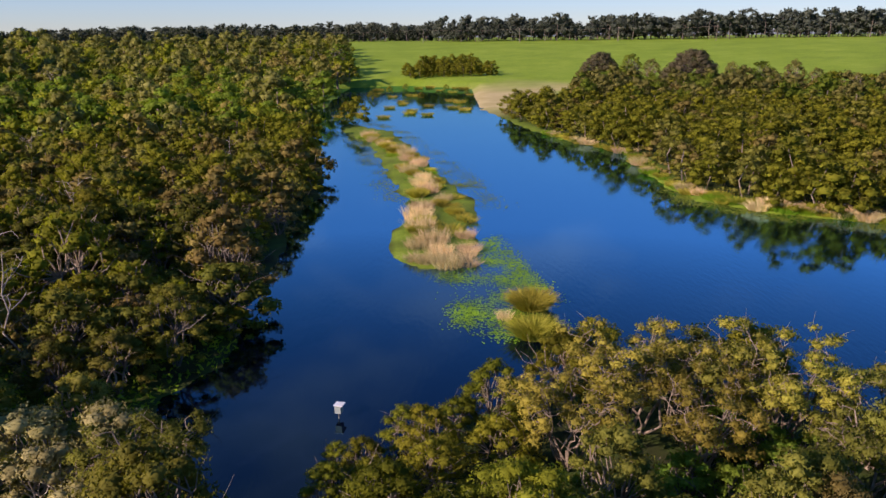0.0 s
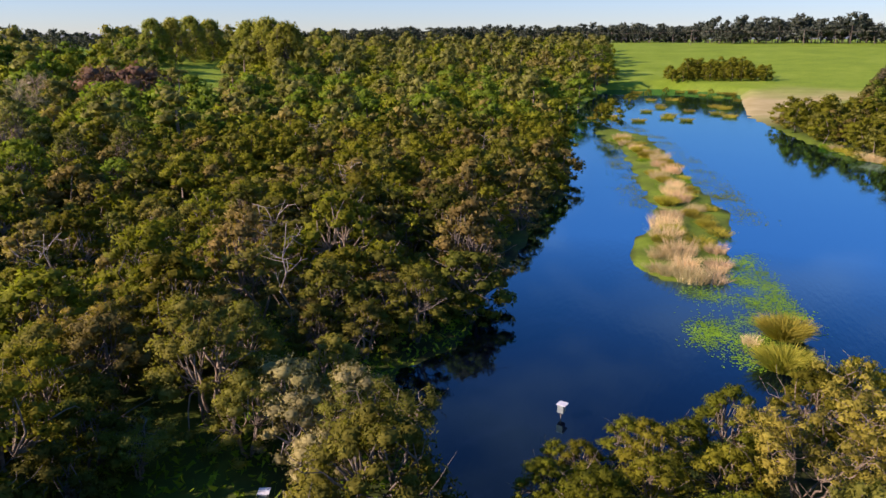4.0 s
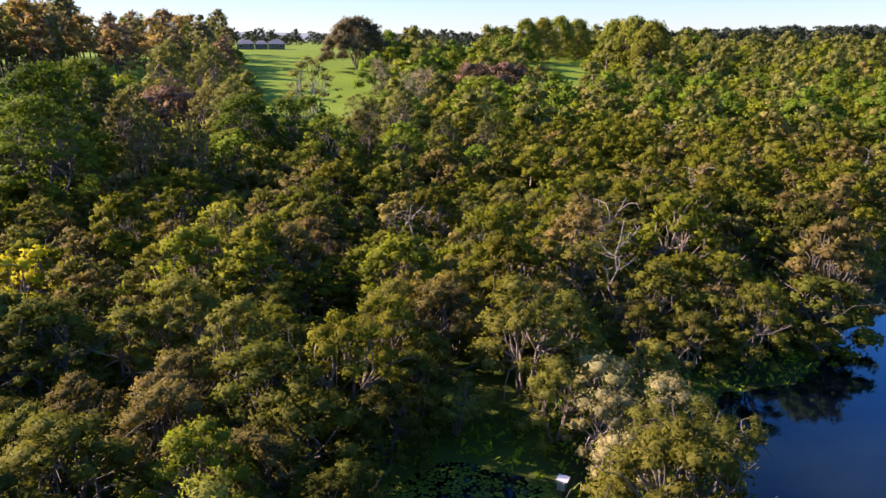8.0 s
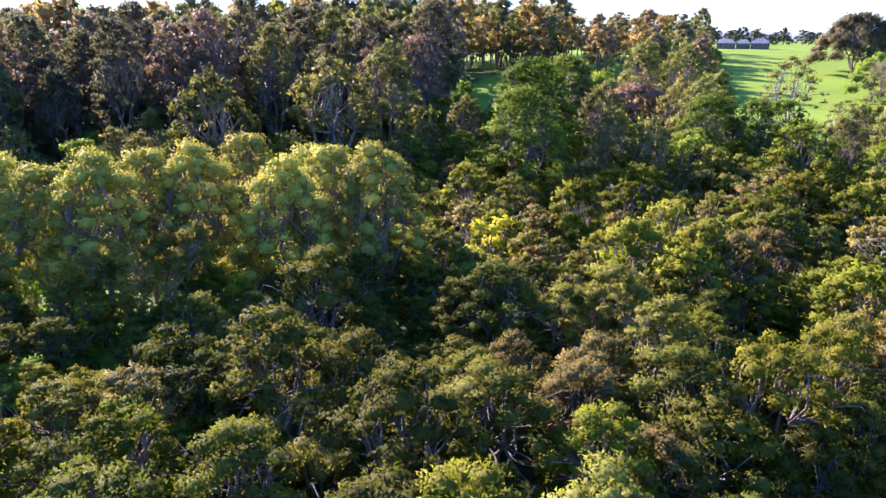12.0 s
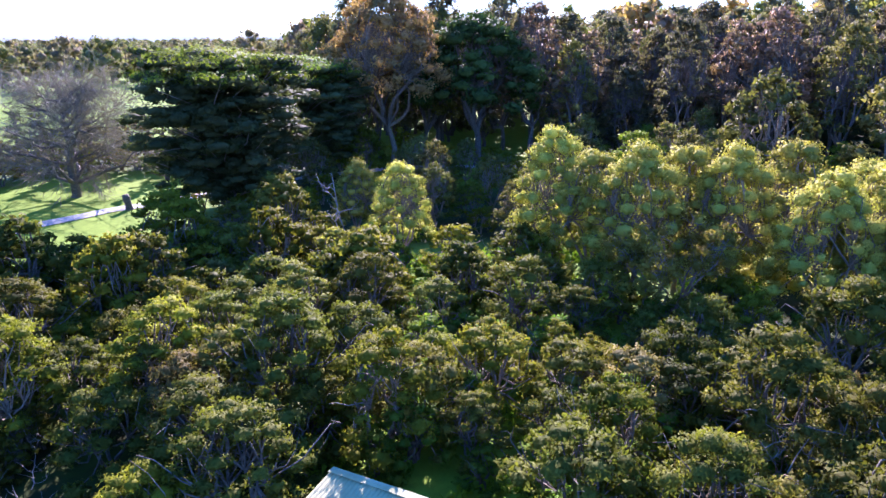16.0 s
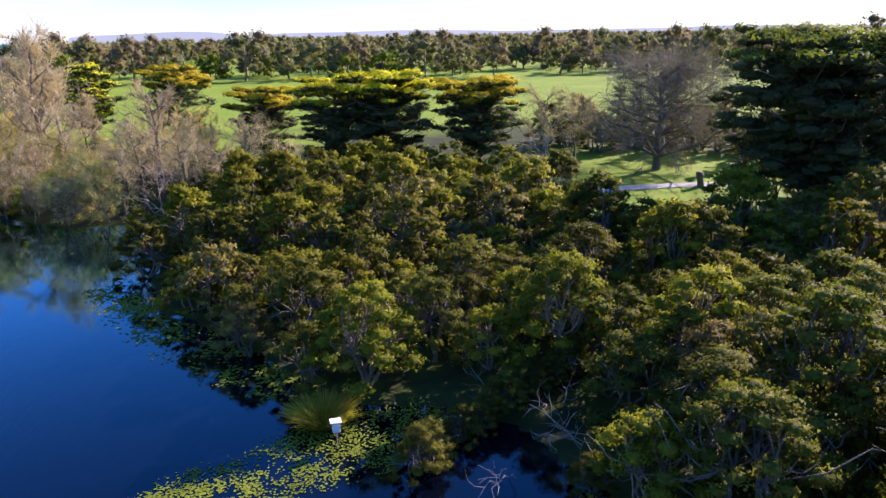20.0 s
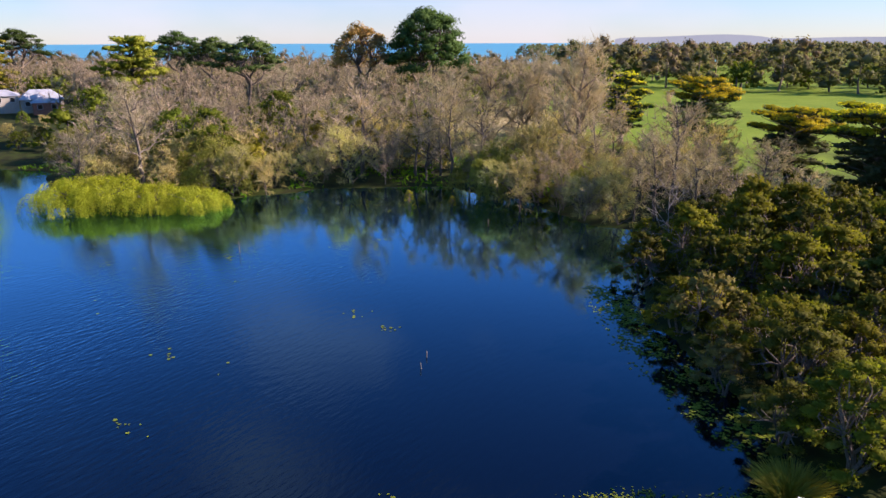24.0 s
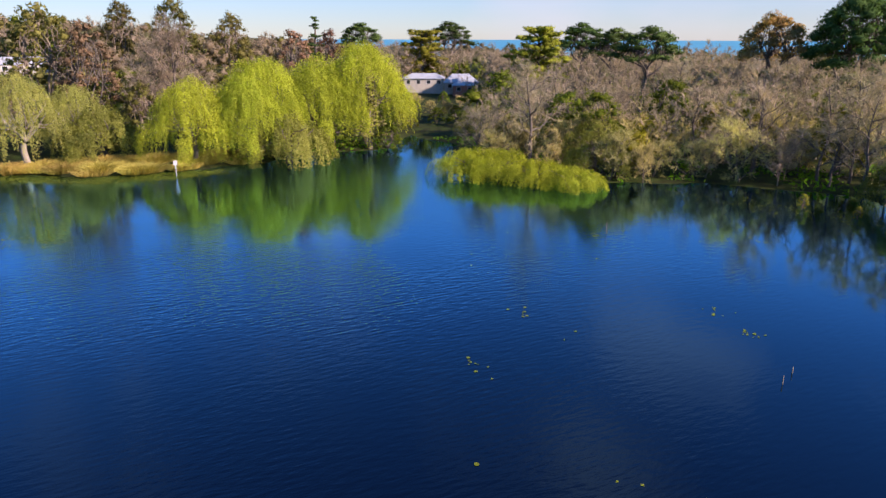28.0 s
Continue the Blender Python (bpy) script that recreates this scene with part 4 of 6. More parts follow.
class Lot:
    """Many far plants joined into one object of kind stuff."""

    def __init__(self):
        self.co, self.way, self.loop, self.size, self.mat, self.mats, self.n = [], [], [], [], [], [], 0

    def add(self, parts, x, y, z, s, turn, tall):
        c, d = math.cos(turn), math.sin(turn)
        m = np.array([[c, -d, 0], [d, c, 0], [0, 0, tall]]) * s
        for _, me, _ in parts:
            if me.name not in FETCHED:
                co = np.empty(len(me.vertices) * 3, np.float32)
                me.vertices.foreach_get("co", co)
                lo = np.empty(len(me.loops), np.int32)
                me.loops.foreach_get("vertex_index", lo)
                tot = np.empty(len(me.polygons), np.int32)
                me.polygons.foreach_get("loop_total", tot)
                way = np.empty(len(me.vertices) * 3, np.float32)
                if "custom_normal" in me.attributes:
                    me.attributes["custom_normal"].data.foreach_get("vector", way)
                else:
                    me.vertices.foreach_get("normal", way)
                FETCHED[me.name] = co, lo, tot, way
            co, lo, tot, way = FETCHED[me.name]
            self.way.append(way.reshape(-1, 3) @ np.array([[c, -d, 0], [d, c, 0], [0, 0, 1]]).T)
            mat = me.materials[0]
            if mat not in self.mats:
                self.mats.append(mat)
            self.co.append(co.reshape(-1, 3) @ m.T + np.array([x, y, z - 0.1]))
            self.loop.append(lo + self.n)
            self.size.append(tot)
            self.mat.append(np.full(len(tot), self.mats.index(mat), np.int32))
            self.n += len(me.vertices)

    def build(self, name, label, category):
        if not self.co:
            return
        me = bpy.data.meshes.new(name)
        co, loop, size = np.concatenate(self.co).astype(np.float32), np.concatenate(self.loop), np.concatenate(self.size)
        me.vertices.add(len(co))
        me.vertices.foreach_set("co", co.ravel())
        me.loops.add(len(loop))
        me.loops.foreach_set("vertex_index", loop)
        me.polygons.add(len(size))
        me.polygons.foreach_set("loop_start", (np.cumsum(size) - size).astype(np.int32))
        for m in self.mats:
            me.materials.append(m)
        me.polygons.foreach_set("material_index", np.concatenate(self.mat))
        me.update(calc_edges=True)
        soften(me, np.concatenate(self.way))
        return tagged(new(name, me), label, category, kind="stuff")


COUNT = {}


def spread(th0, th1, r0, r1, gap, kinds, keep=1.0, shore=0.6, sizes=(0.65, 1.25), group="", lot=None, far=88.0, ragged=0.0, plain=None):
    """Plants over a sector of the plan at about that gap; past far metres, or past 290 of a kind, they go into the lot.
    kinds: (weight, kind, protos, label, category)."""
    w = np.array([k[0] for k in kinds], float)
    w /= w.sum()
    r = r0
    spots = []
    while r < r1:
        a = th0 + rng.uniform(0, 1) * math.degrees(gap / r)
        while a < th1:
            q = r + rng.uniform(-0.4, 0.4) * gap
            b = radians(a + rng.uniform(-0.3, 0.3) * math.degrees(gap / r))
            spots.append((-math.sin(b) * q, math.cos(b) * q))
            a += math.degrees(gap / r)
        r += gap * 0.9
    if not spots:
        return
    sp = np.array(spots)
    z, d = land(sp[:, 0], sp[:, 1])
    op = np.zeros(len(sp))
    for m in OPEN:
        op = np.maximum(op, zone(sp[:, 0], sp[:, 1], *m, soft=0.03))
    on_strip = inside(STRIP, sp[:, 0], sp[:, 1])[0]
    gaps = wobble(sp[:, 0], sp[:, 1], 9.0)
    for (x, y), zz, dd, oo, ss, gg in zip(spots, z, d, op, on_strip, gaps):
        if dd < shore or rng.uniform() > keep or oo > 0.5 or ss or gg < ragged - 1 or not clear_of(x, y, gap * 0.6):
            continue
        _, kind, protos, label, cat = kinds[rng.choice(len(kinds), p=w)]
        r = math.hypot(x, y)
        if isinstance(protos[0][0], list):
            protos = protos[0 if r < 50 else 1 if r < far else 2]
        p = protos[rng.integers(len(protos))]
        if kind == "dead_tree" and r < 48:
            continue
        s, tall, turn = rng.uniform(*sizes), rng.uniform(0.88, 1.15), rng.uniform(0, 6.28)
        if lot is not None and (r > far or COUNT.get(kind, 0) >= 290):
            if plain:
                p = plain[rng.integers(len(plain))]
            lot.add(p, x, y, float(zz), s, turn, tall)
        else:
            COUNT[kind] = COUNT.get(kind, 0) + 1
            plant(kind, p, x, y, float(zz), s, turn, label, cat, group, tall)
MARKS_LAWN = [
    ("dead_tree", P_SNAG[0], -30.0, 42.5, 1.0, "bleached leaning dead tree above the scrub", "dead tree"),
    ("oak_tree", P_OAK, -43.2, -101.7, 1.02, "broad leafless oak on a sunny lawn", "tree"),
    ("cypress_tree", P_CYPRESS[0], -48.5, -72.3, 1.01, "huge dark layered cypress beside the lawn", "tree"),
    ("cypress_tree", P_CYPRESS[0], -72.1, -85.4, 0.92, "dark layered cypress behind the lawn", "tree"),
    ("sapling_gum", P_GOLD[1], -46.3, -74.6, 0.65, "slim young gum with sunlit leaves", "tree"),
    ("sapling_gum", P_GOLD[1], -51.9, -73.8, 0.46, "slim young gum with sunlit leaves", "tree"),
    ("gum_tree", P_GOLD[0], -52.1, -54.0, 0.67, "gum tree with pale sunlit heads", "tree"),
    ("gum_tree", P_GOLD[1], -48.9, -44.6, 0.83, "gum tree with pale sunlit heads", "tree"),
    ("golden_cypress", P_CYPRESS_GOLD[0], -16.9, -106.3, 1.00, "dark cypress with golden yellow top tiers", "tree"),
    ("golden_cypress", P_CYPRESS_GOLD[0], -3.0, -106.6, 1.08, "dark cypress with golden yellow top tiers", "tree"),
    ("golden_cypress", P_CYPRESS_GOLD[1], 4.8, -108.2, 1.12, "dark cypress with golden yellow top tiers", "tree"),
    ("golden_cypress", P_CYPRESS_GOLD[1], 16.5, -117.1, 0.97, "dark cypress with golden yellow top tiers", "tree"),
    ("golden_cypress", P_CYPRESS_GOLD[1], 38.0, -147.5, 1.15, "dark cypress with golden yellow top tiers", "tree"),
    ("golden_cypress", P_CYPRESS_GOLD[2], 54.3, -147.0, 1.25, "bushy golden yellow cypress tree", "tree"),
    ("bare_tree", P_BARE[0], -24.8, -97.2, 1.10, "leafless grey tree beside dark cypresses", "tree"),
    ("dead_tree", P_SNAG[1], -23.3, -89.0, 1.11, "dead grey tree trunk above the scrub", "dead tree"),
    ("bare_tree", P_BARE[1], -32.2, -107.6, 1.11, "leafless grey tree beside dark cypresses", "tree"),
    ("green_cypress", P_CONE[0], -58.1, -103.1, 1.19, "conical green cypress behind the oak", "tree"),
    ("green_cypress", P_CONE[0], -63.7, -104.4, 1.04, "conical green cypress behind the oak", "tree"),
    ("rusty_gum", P_RUST[0], -85.4, -80.4, 1.12, "tall gum with rust-orange foliage", "tree"),
    ("cypress_tree", P_PINE[0], -98.4, -71.7, 1.20, "dark dense pine behind the gums", "tree"),
    ("tall_gum", P_WOOD[3], -107.1, -65.9, 1.28, "tall brown gum behind the golden gums", "tree"),
    ("tall_gum", P_WOOD[1], -104.3, -85.3, 1.19, "tall grey-green gum behind the golden gums", "tree"),
    ("pale_shrub", P_TAN[0], -8.0, -63.8, 0.69, "pale tan half-dead shrub in the scrub", "shrub"),
]
MARKS_SHORE = [
    ("bare_tree", P_TALLBARE[0], 58.6, -112.4, 0.97, "tall leafless tree at the lagoon edge", "tree"),
    ("bare_tree", P_TALLBARE[0], 48.9, -111.1, 1.16, "tall leafless tree at the lagoon edge", "tree"),
    ("bare_tree", P_TALLBARE[1], 63.9, -107.2, 1.05, "tall leafless tree at the lagoon edge", "tree"),
    ("bare_tree", P_TALLBARE[1], 41.2, -109.1, 0.67, "leafless grey tree at the lagoon edge", "tree"),
    ("pine_tree", P_PINE[0], 124.1, -173.5, 1.42, "big dark green rounded pine", "tree"),
    ("rusty_gum", P_RUST[1], 142.5, -165.3, 1.52, "tall rust-brown gum tree", "tree"),
    ("umbrella_pine", P_PINE[1], 152.0, -130.3, 1.16, "dark green umbrella pine above bare trees", "tree"),
    ("pine_tree", P_PINE[1], 181.6, -141.9, 1.12, "dark green pine above bare trees", "tree"),
    ("pine_tree", P_PINE[1], 203.4, -146.2, 1.19, "dark green pine above bare trees", "tree"),
    ("golden_cypress", P_CYPRESS_GOLD[3], 181.9, -115.5, 1.76, "olive-gold cypress above bare trees", "tree"),
    ("golden_cypress", P_CYPRESS_GOLD[3], 239.2, -103.0, 1.55, "dark cypress with a golden top", "tree"),
    ("spire_pine", P_SPIRE[0], 212.9, -57.1, 1.18, "tall tiered spire pine on the slope", "tree"),
    ("gum_tree", P_PINE[1], 262.3, -124.9, 1.17, "dark green pine on the slope", "tree"),
    ("gum_tree", P_PINE[1], 285.0, -95.3, 1.09, "dark green pine on the slope", "tree"),
    ("rusty_gum", P_GREY[0], 165.0, 11.1, 2.09, "tall brown-green gum on the slope", "tree"),
    ("tall_gum", P_GREY[0], 234.7, -19.2, 1.99, "tall thin gum tree on the slope", "tree"),
    ("tall_gum", P_GREY[0], 245.4, -5.3, 1.76, "tall thin gum tree on the slope", "tree"),
    ("tall_gum", P_GREY[0], 247.5, -38.3, 1.71, "tall thin gum tree on the slope", "tree"),
    ("bare_tree", P_TALLBARE[1], 165.0, -12.3, 1.28, "tall pinkish leafless tree on the bank", "tree"),
    ("bare_tree", P_TALLBARE[1], 175.2, -8.6, 1.15, "tall pinkish leafless tree on the bank", "tree"),
    ("bald_cypress", P_SPIRE[1], 129.4, -44.5, 0.96, "brown conical bare cypress at the water", "tree"),
]
MARKS_WILLOW = [
    ("willow_tree", P_WILLOW[0], 135.1, -45.3, 1.30, "big yellow-green weeping willow on the bank", "tree"),
    ("willow_tree", P_WILLOW[1], 134.9, -35.5, 1.31, "bright yellow-green weeping willow on the bank", "tree"),
    ("willow_tree", P_WILLOW[0], 130.2, -24.4, 1.13, "bright yellow-green weeping willow on the bank", "tree"),
    ("willow_tree", P_WILLOW[1], 124.7, -20.9, 1.10, "bright yellow-green weeping willow over the water", "tree"),
    ("willow_tree", P_WILLOW[1], 125.9, -11.8, 1.09, "bright yellow-green weeping willow over the water", "tree"),
    ("willow_tree", P_WILLOW_LOW[0], 121.5, -26.8, 1.48, "dull low willow at the water's edge", "tree"),
    ("willow_tree", P_WILLOW_THIN[0], 133.8, 13.6, 1.2, "pale thinly budding willow on the bank", "tree"),
    ("willow_tree", P_WILLOW_THIN[0], 141.0, 6.0, 1.0, "pale thinly budding willow on the bank", "tree"),
    ("willow_tree", P_WILLOW_LOW[0], 135.4, 1.9, 1.51, "yellow-green bushy willow on the bank", "tree"),
    ("willow_tree", P_WILLOW_LOW[0], 132.7, -70.9, 1.12, "yellow-green bushy willow beside the inlet", "tree"),
    ("low_willow", P_WILLOW_WIDE[0], 94.4, -53.5, 0.87, "low drooping yellow-green willow in the water", "tree"),
    ("low_willow", P_WILLOW_WIDE[0], 88.8, -56.9, 0.69, "low drooping yellow-green willow in the water", "tree"),
    ("low_willow", P_WILLOW_WIDE[0], 98.2, -50.6, 0.84, "low drooping yellow-green willow in the water", "tree"),
    ("low_willow", P_WILLOW_WIDE[0], 84.5, -59.7, 0.70, "low drooping yellow-green willow in the water", "tree"),
    ("green_shrub", P_GREEN[1], 129.3, -36.9, 0.89, "dark green shrub under the willows", "shrub"),
    ("green_shrub", P_GREEN[1], 127.9, -47.6, 0.72, "bright green shrub at the water", "shrub"),
    ("dark_shrub", P_GREEN[0], 100.6, -69.8, 1.21, "dark olive tree among bare thickets", "tree"),
    ("dark_shrub", P_GREEN[0], 94.5, -71.4, 1.25, "dark olive tree among bare thickets", "tree"),
    ("green_shrub", P_GREEN[1], 148.3, -84.1, 1.54, "olive green tree beside the house", "tree"),
]
MARKS_WEST = [
    ("dark_tree", P_BIGDARK[0], -246.2, 162.4, 1.12, "broad dark domed tree in the meadow", "tree"),
    ("tall_row_tree", P_POPLAR[0], -249.1, 264.1, 0.96, "tall leafy tree in a row", "tree"),
    ("tall_row_tree", P_POPLAR[0], -249.7, 277.3, 1.00, "tall leafy tree in a row", "tree"),
    ("tall_row_tree", P_POPLAR[0], -254.2, 295.6, 1.04, "tall leafy tree in a row", "tree"),
    ("tall_row_tree", P_POPLAR[0], -256.3, 312.0, 0.98, "tall leafy tree in a row", "tree"),
    ("tall_row_tree", P_POPLAR[0], -196.5, 265.4, 1.11, "tall leafy tree in a row", "tree"),
    ("tall_row_tree", P_POPLAR[0], -184.4, 261.8, 1.21, "tall leafy tree in a row", "tree"),
    ("tall_row_tree", P_POPLAR[0], -172.6, 257.7, 1.17, "tall leafy tree in a row", "tree"),
    ("wattle_tree", P_DOME[0], -131.1, 125.1, 1.15, "round bright green wattle tree", "tree"),
    ("wattle_tree", P_GREEN[1], -132.7, 116.8, 1.04, "bright green wattle tree", "tree"),
    ("wattle_tree", P_GREEN[1], -127.8, 133.0, 1.25, "bright green wattle tree", "tree"),
    ("rusty_shrub", P_TAN[1], -150.4, 139.6, 2.95, "rust-brown leafless shrub clump", "shrub"),
    ("rusty_shrub", P_TAN[1], -144.4, 145.8, 3.07, "rust-brown leafless shrub clump", "shrub"),
    ("gum_tree", P_LANKY[0], -134.7, 77.0, 1.3, "lanky pale-limbed gum in the meadow", "tree"),
    ("gum_tree", P_LANKY[0], -121.0, 79.5, 0.8, "lanky pale-limbed gum in the meadow", "tree"),
    ("wattle_tree", P_DOME[0], -141.0, 59.5, 0.85, "bright green wattle tree in the meadow", "tree"),
    ("wattle_tree", P_DOME[0], -118.5, 62.0, 0.75, "bright green wattle tree in the meadow", "tree"),
    ("bare_tree", P_BARE[0], -158.0, 112.0, 1.25, "dark leafless tree beside the meadow", "tree"),
    ("bare_tree", P_BARE[1], -150.0, 115.0, 1.2, "dark leafless tree beside the meadow", "tree"),
    ("dead_tree", P_SNAG[0], -120.4, 134.5, 1.16, "bleached dead tree above the scrub", "dead tree"),
    ("dead_tree", P_SNAG[0], -119.1, 141.7, 0.98, "bleached dead tree above the scrub", "dead tree"),
    ("dead_tree", P_SNAG[1], -135.5, 232.9, 1.66, "bleached dead tree above the scrub", "dead tree"),
    ("bare_tree", P_BARE[0], -154.9, 123.8, 1.02, "dark leafless tree beside the meadow", "tree"),
    ("green_tree", P_GREENBIG[0], -103.3, 20.1, 1.24, "green spreading tree with dark shade", "tree"),
    ("green_tree", P_GREENBIG[0], -90.7, 16.4, 1.02, "bright green spreading wattle tree", "tree"),
    ("green_tree", P_GREENBIG[0], -131.4, 31.8, 1.20, "bright green spreading wattle tree", "tree"),
    ("green_tree", P_GREENBIG[0], -100.2, 45.8, 0.92, "green spreading tree in the scrub", "tree"),
    ("gum_tree", P_GREY[0], -110.2, -1.0, 1.74, "tall pale gum tree before dark woods", "tree"),
    ("gum_tree", P_GREY[1], -104.8, -9.0, 1.93, "tall pale gum tree before dark woods", "tree"),
    ("gum_tree", P_GREY[1], -92.3, -23.4, 1.77, "pale gum tree before dark woods", "tree"),
    ("gold_gum", P_GREY[0], -155.8, 54.8, 1.65, "olive gum trees beside the meadow", "tree"),
    ("gold_gum", P_GREY[0], -157.5, 64.4, 1.61, "olive gum trees beside the meadow", "tree"),
    ("rusty_shrub", P_TAN[1], -132.6, 45.4, 2.97, "rust-orange bush in the scrub", "shrub"),
    ("euc_tree", P_GOLDB[0], -57.5, 23.5, 0.96, "yellow-green bushy gum in the scrub", "tree"),
    ("yellow_bush", P_YELLOW[0], -59.6, 8.5, 1.64, "bush with bright yellow blossom", "shrub"),
]
MARKS_NORTH = [
    ("dark_shrub", P_SCRUB_MID[0], -28.2, 188.8, 1.24, "dark green shrub on the reed island", "shrub"),
    ("dark_shrub", P_SCRUB_MID[1], -33.5, 205.7, 1.03, "dark green shrub on the reed island", "shrub"),
    ("field_tree", P_BIGDARK[0], 58.9, 310.7, 0.71, "dark olive tree at the edge of the field", "tree"),
    ("field_tree", P_GREEN[0], 68.8, 295.9, 1.34, "olive tree at the edge of the field", "tree"),
    ("field_tree", P_GREY[1], 74.9, 288.2, 1.15, "olive tree at the edge of the field", "tree"),
    ("field_tree", P_BIGDARK[0], 86.8, 275.9, 0.83, "dark olive tree at the edge of the field", "tree"),
    ("field_tree", P_GREY[1], 100.2, 271.7, 1.06, "olive tree at the edge of the field", "tree"),
    ("field_tree", P_GREEN[0], 108.2, 263.2, 1.15, "dark green tree at the edge of the field", "tree"),
    ("field_tree", P_GREY[1], 115.9, 255.2, 1.19, "olive tree at the edge of the field", "tree"),
    ("field_tree", P_GREY[1], 122.6, 252.9, 0.91, "olive tree at the edge of the field", "tree"),
    ("field_tree", P_GREY[1], 125.6, 232.5, 0.91, "olive tree at the edge of the field", "tree"),
    ("field_tree", P_GREEN[0], -62.2, 363.6, 1.62, "dark tree at the end of the scrub", "tree"),
    ("field_tree", P_GREEN[0], -74.0, 364.8, 1.54, "dark tree at the end of the scrub", "tree"),
]

K_SCRUB = (8, "paperbark_shrub", P_SCRUB, "olive green paperbark shrub with pale crooked stems", "shrub")
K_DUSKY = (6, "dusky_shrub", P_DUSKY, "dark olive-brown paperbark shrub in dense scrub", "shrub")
K_PALE = (2, "pale_shrub", P_PALE, "pale grey-green bushy shrub in the scrub", "shrub")
K_BROWN = (1.4, "twiggy_shrub", P_BROWN, "brown half-bare twiggy shrub in the scrub", "shrub")
K_GREEN = (3, "wattle_tree", P_GREEN, "bright green spreading wattle tree", "tree")
K_GREY = (2, "gum_tree", P_GREY, "grey-green gum tree with a pale trunk", "tree")
K_WOOD = (3, "tall_gum_tree", P_WOOD, "tall dark gum tree in dense woodland", "tree")
K_BARE = (3, "bare_tree", P_BARE, "leafless grey-brown winter tree", "tree")
K_THICKET = (3, "bare_shrub", P_THICKET, "leafless ochre-grey thicket shrub at the water", "shrub")
K_SNAG = (0.12, "dead_tree", P_SNAG, "dead bleached tree with crooked branches", "dead tree")

for marks in (MARKS_LAWN, MARKS_SHORE, MARKS_WILLOW, MARKS_WEST, MARKS_NORTH):
    for kind, pr, x, y, s, label, cat in marks:
        plant(kind, pr, x, y, None, s, None, label, cat)
        TAKEN.append((x, y, 4.0 if "cypress" not in kind and "gum" not in kind else 6.0))
for th, r, s, g in ((91.5, 56, 1.0, 0), (95.5, 59, 1.05, 1), (99, 55, 0.95, 0), (102, 63, 1.1, 1), (106, 59, 1.0, 0), (109.5, 61, 1.05, 1), (113, 57, 1.0, 0),
                    (116.5, 61, 1.0, 1), (119.5, 66, 1.0, 0), (97, 68, 0.95, 1)):
    x, y = -math.sin(radians(th)) * r, math.cos(radians(th)) * r
    plant("golden_gum", P_GOLD[g], x, y, None, s, None, "gum tree with sunlit golden-green heads", "tree", "row of golden gums")
    TAKEN.append((x, y, 4.5))
for th, r, s, g in ((186.5, 88, 0.85, 1), (188.5, 83, 0.8, 2), (190, 90, 0.95, 0), (191.5, 84, 0.9, 1), (193, 91, 1.0, 1), (194.5, 85, 0.85, 0), (196, 88, 0.9, 2), (197.5, 92, 0.95, 0), (199, 90, 0.8, 1), (189.2, 95, 0.8, 0)):
    x, y = -math.sin(radians(th)) * r, math.cos(radians(th)) * r
    plant("bare_tree", P_BARE[g], x, y, None, s, None, "leafless pinkish-grey tree at the lagoon corner", "tree", "bare trees at the lagoon corner")
    TAKEN.append((x, y, 4.5))
TAKEN.append((-17.5, -18.0, 9.0))
TAKEN.append((214.0, -99.0, 28.0))
TAKEN.append((241.0, 22.0, 26.0))
TAKEN.append((-7.8, 38.6, 3.0))
TAKEN.append((-19.6, 24.3, 3.0))

scrub_lot, wood_lot, shore_lot, far_lot, plain_lot = Lot(), Lot(), Lot(), Lot(), Lot()
# sunlit grey-tan bush by the small pool
for x, y, s, g in ((-20.0, 28.2, 0.85, 0), (-23.0, 27.6, 0.8, 1), (-22.3, 31.0, 0.95, 0), (-18.6, 32.0, 0.9, 1), (-16.2, 29.0, 0.8, 1), (-17.6, 26.4, 0.7, 0), (-21.5, 34.5, 0.8, 1)):
    plant("tan_shrub", (P_TAN[0], P_PALE[0][0])[g and x < -20], x, y, None, s, None, "tan and olive half-dead shrub on the bank", "shrub", "tan shrubs by the pool")
    TAKEN.append((x, y, 4.0))
# low shrubs beside the nest box
for x, y, s, g in ((-3.4, 34.6, 0.52, 0), (-5.4, 32.6, 0.5, 1), (-2.0, 32.4, 0.62, 2), (-4.6, 29.8, 0.6, 3), (-0.4, 35.4, 0.62, 1), (-6.6, 28.6, 0.55, 0), (-1.4, 29.4, 0.68, 0), (1.6, 36.6, 0.7, 2), (1.8, 32.6, 0.75, 3), (-7.0, 33.2, 0.4, 1)):
    plant("paperbark_shrub", P_SCRUB[0][g], x, y, None, s, None, "low olive paperbark shrub beside the nest box", "shrub", "low shrubs beside the nest box")
    TAKEN.append((x, y, 4.2))
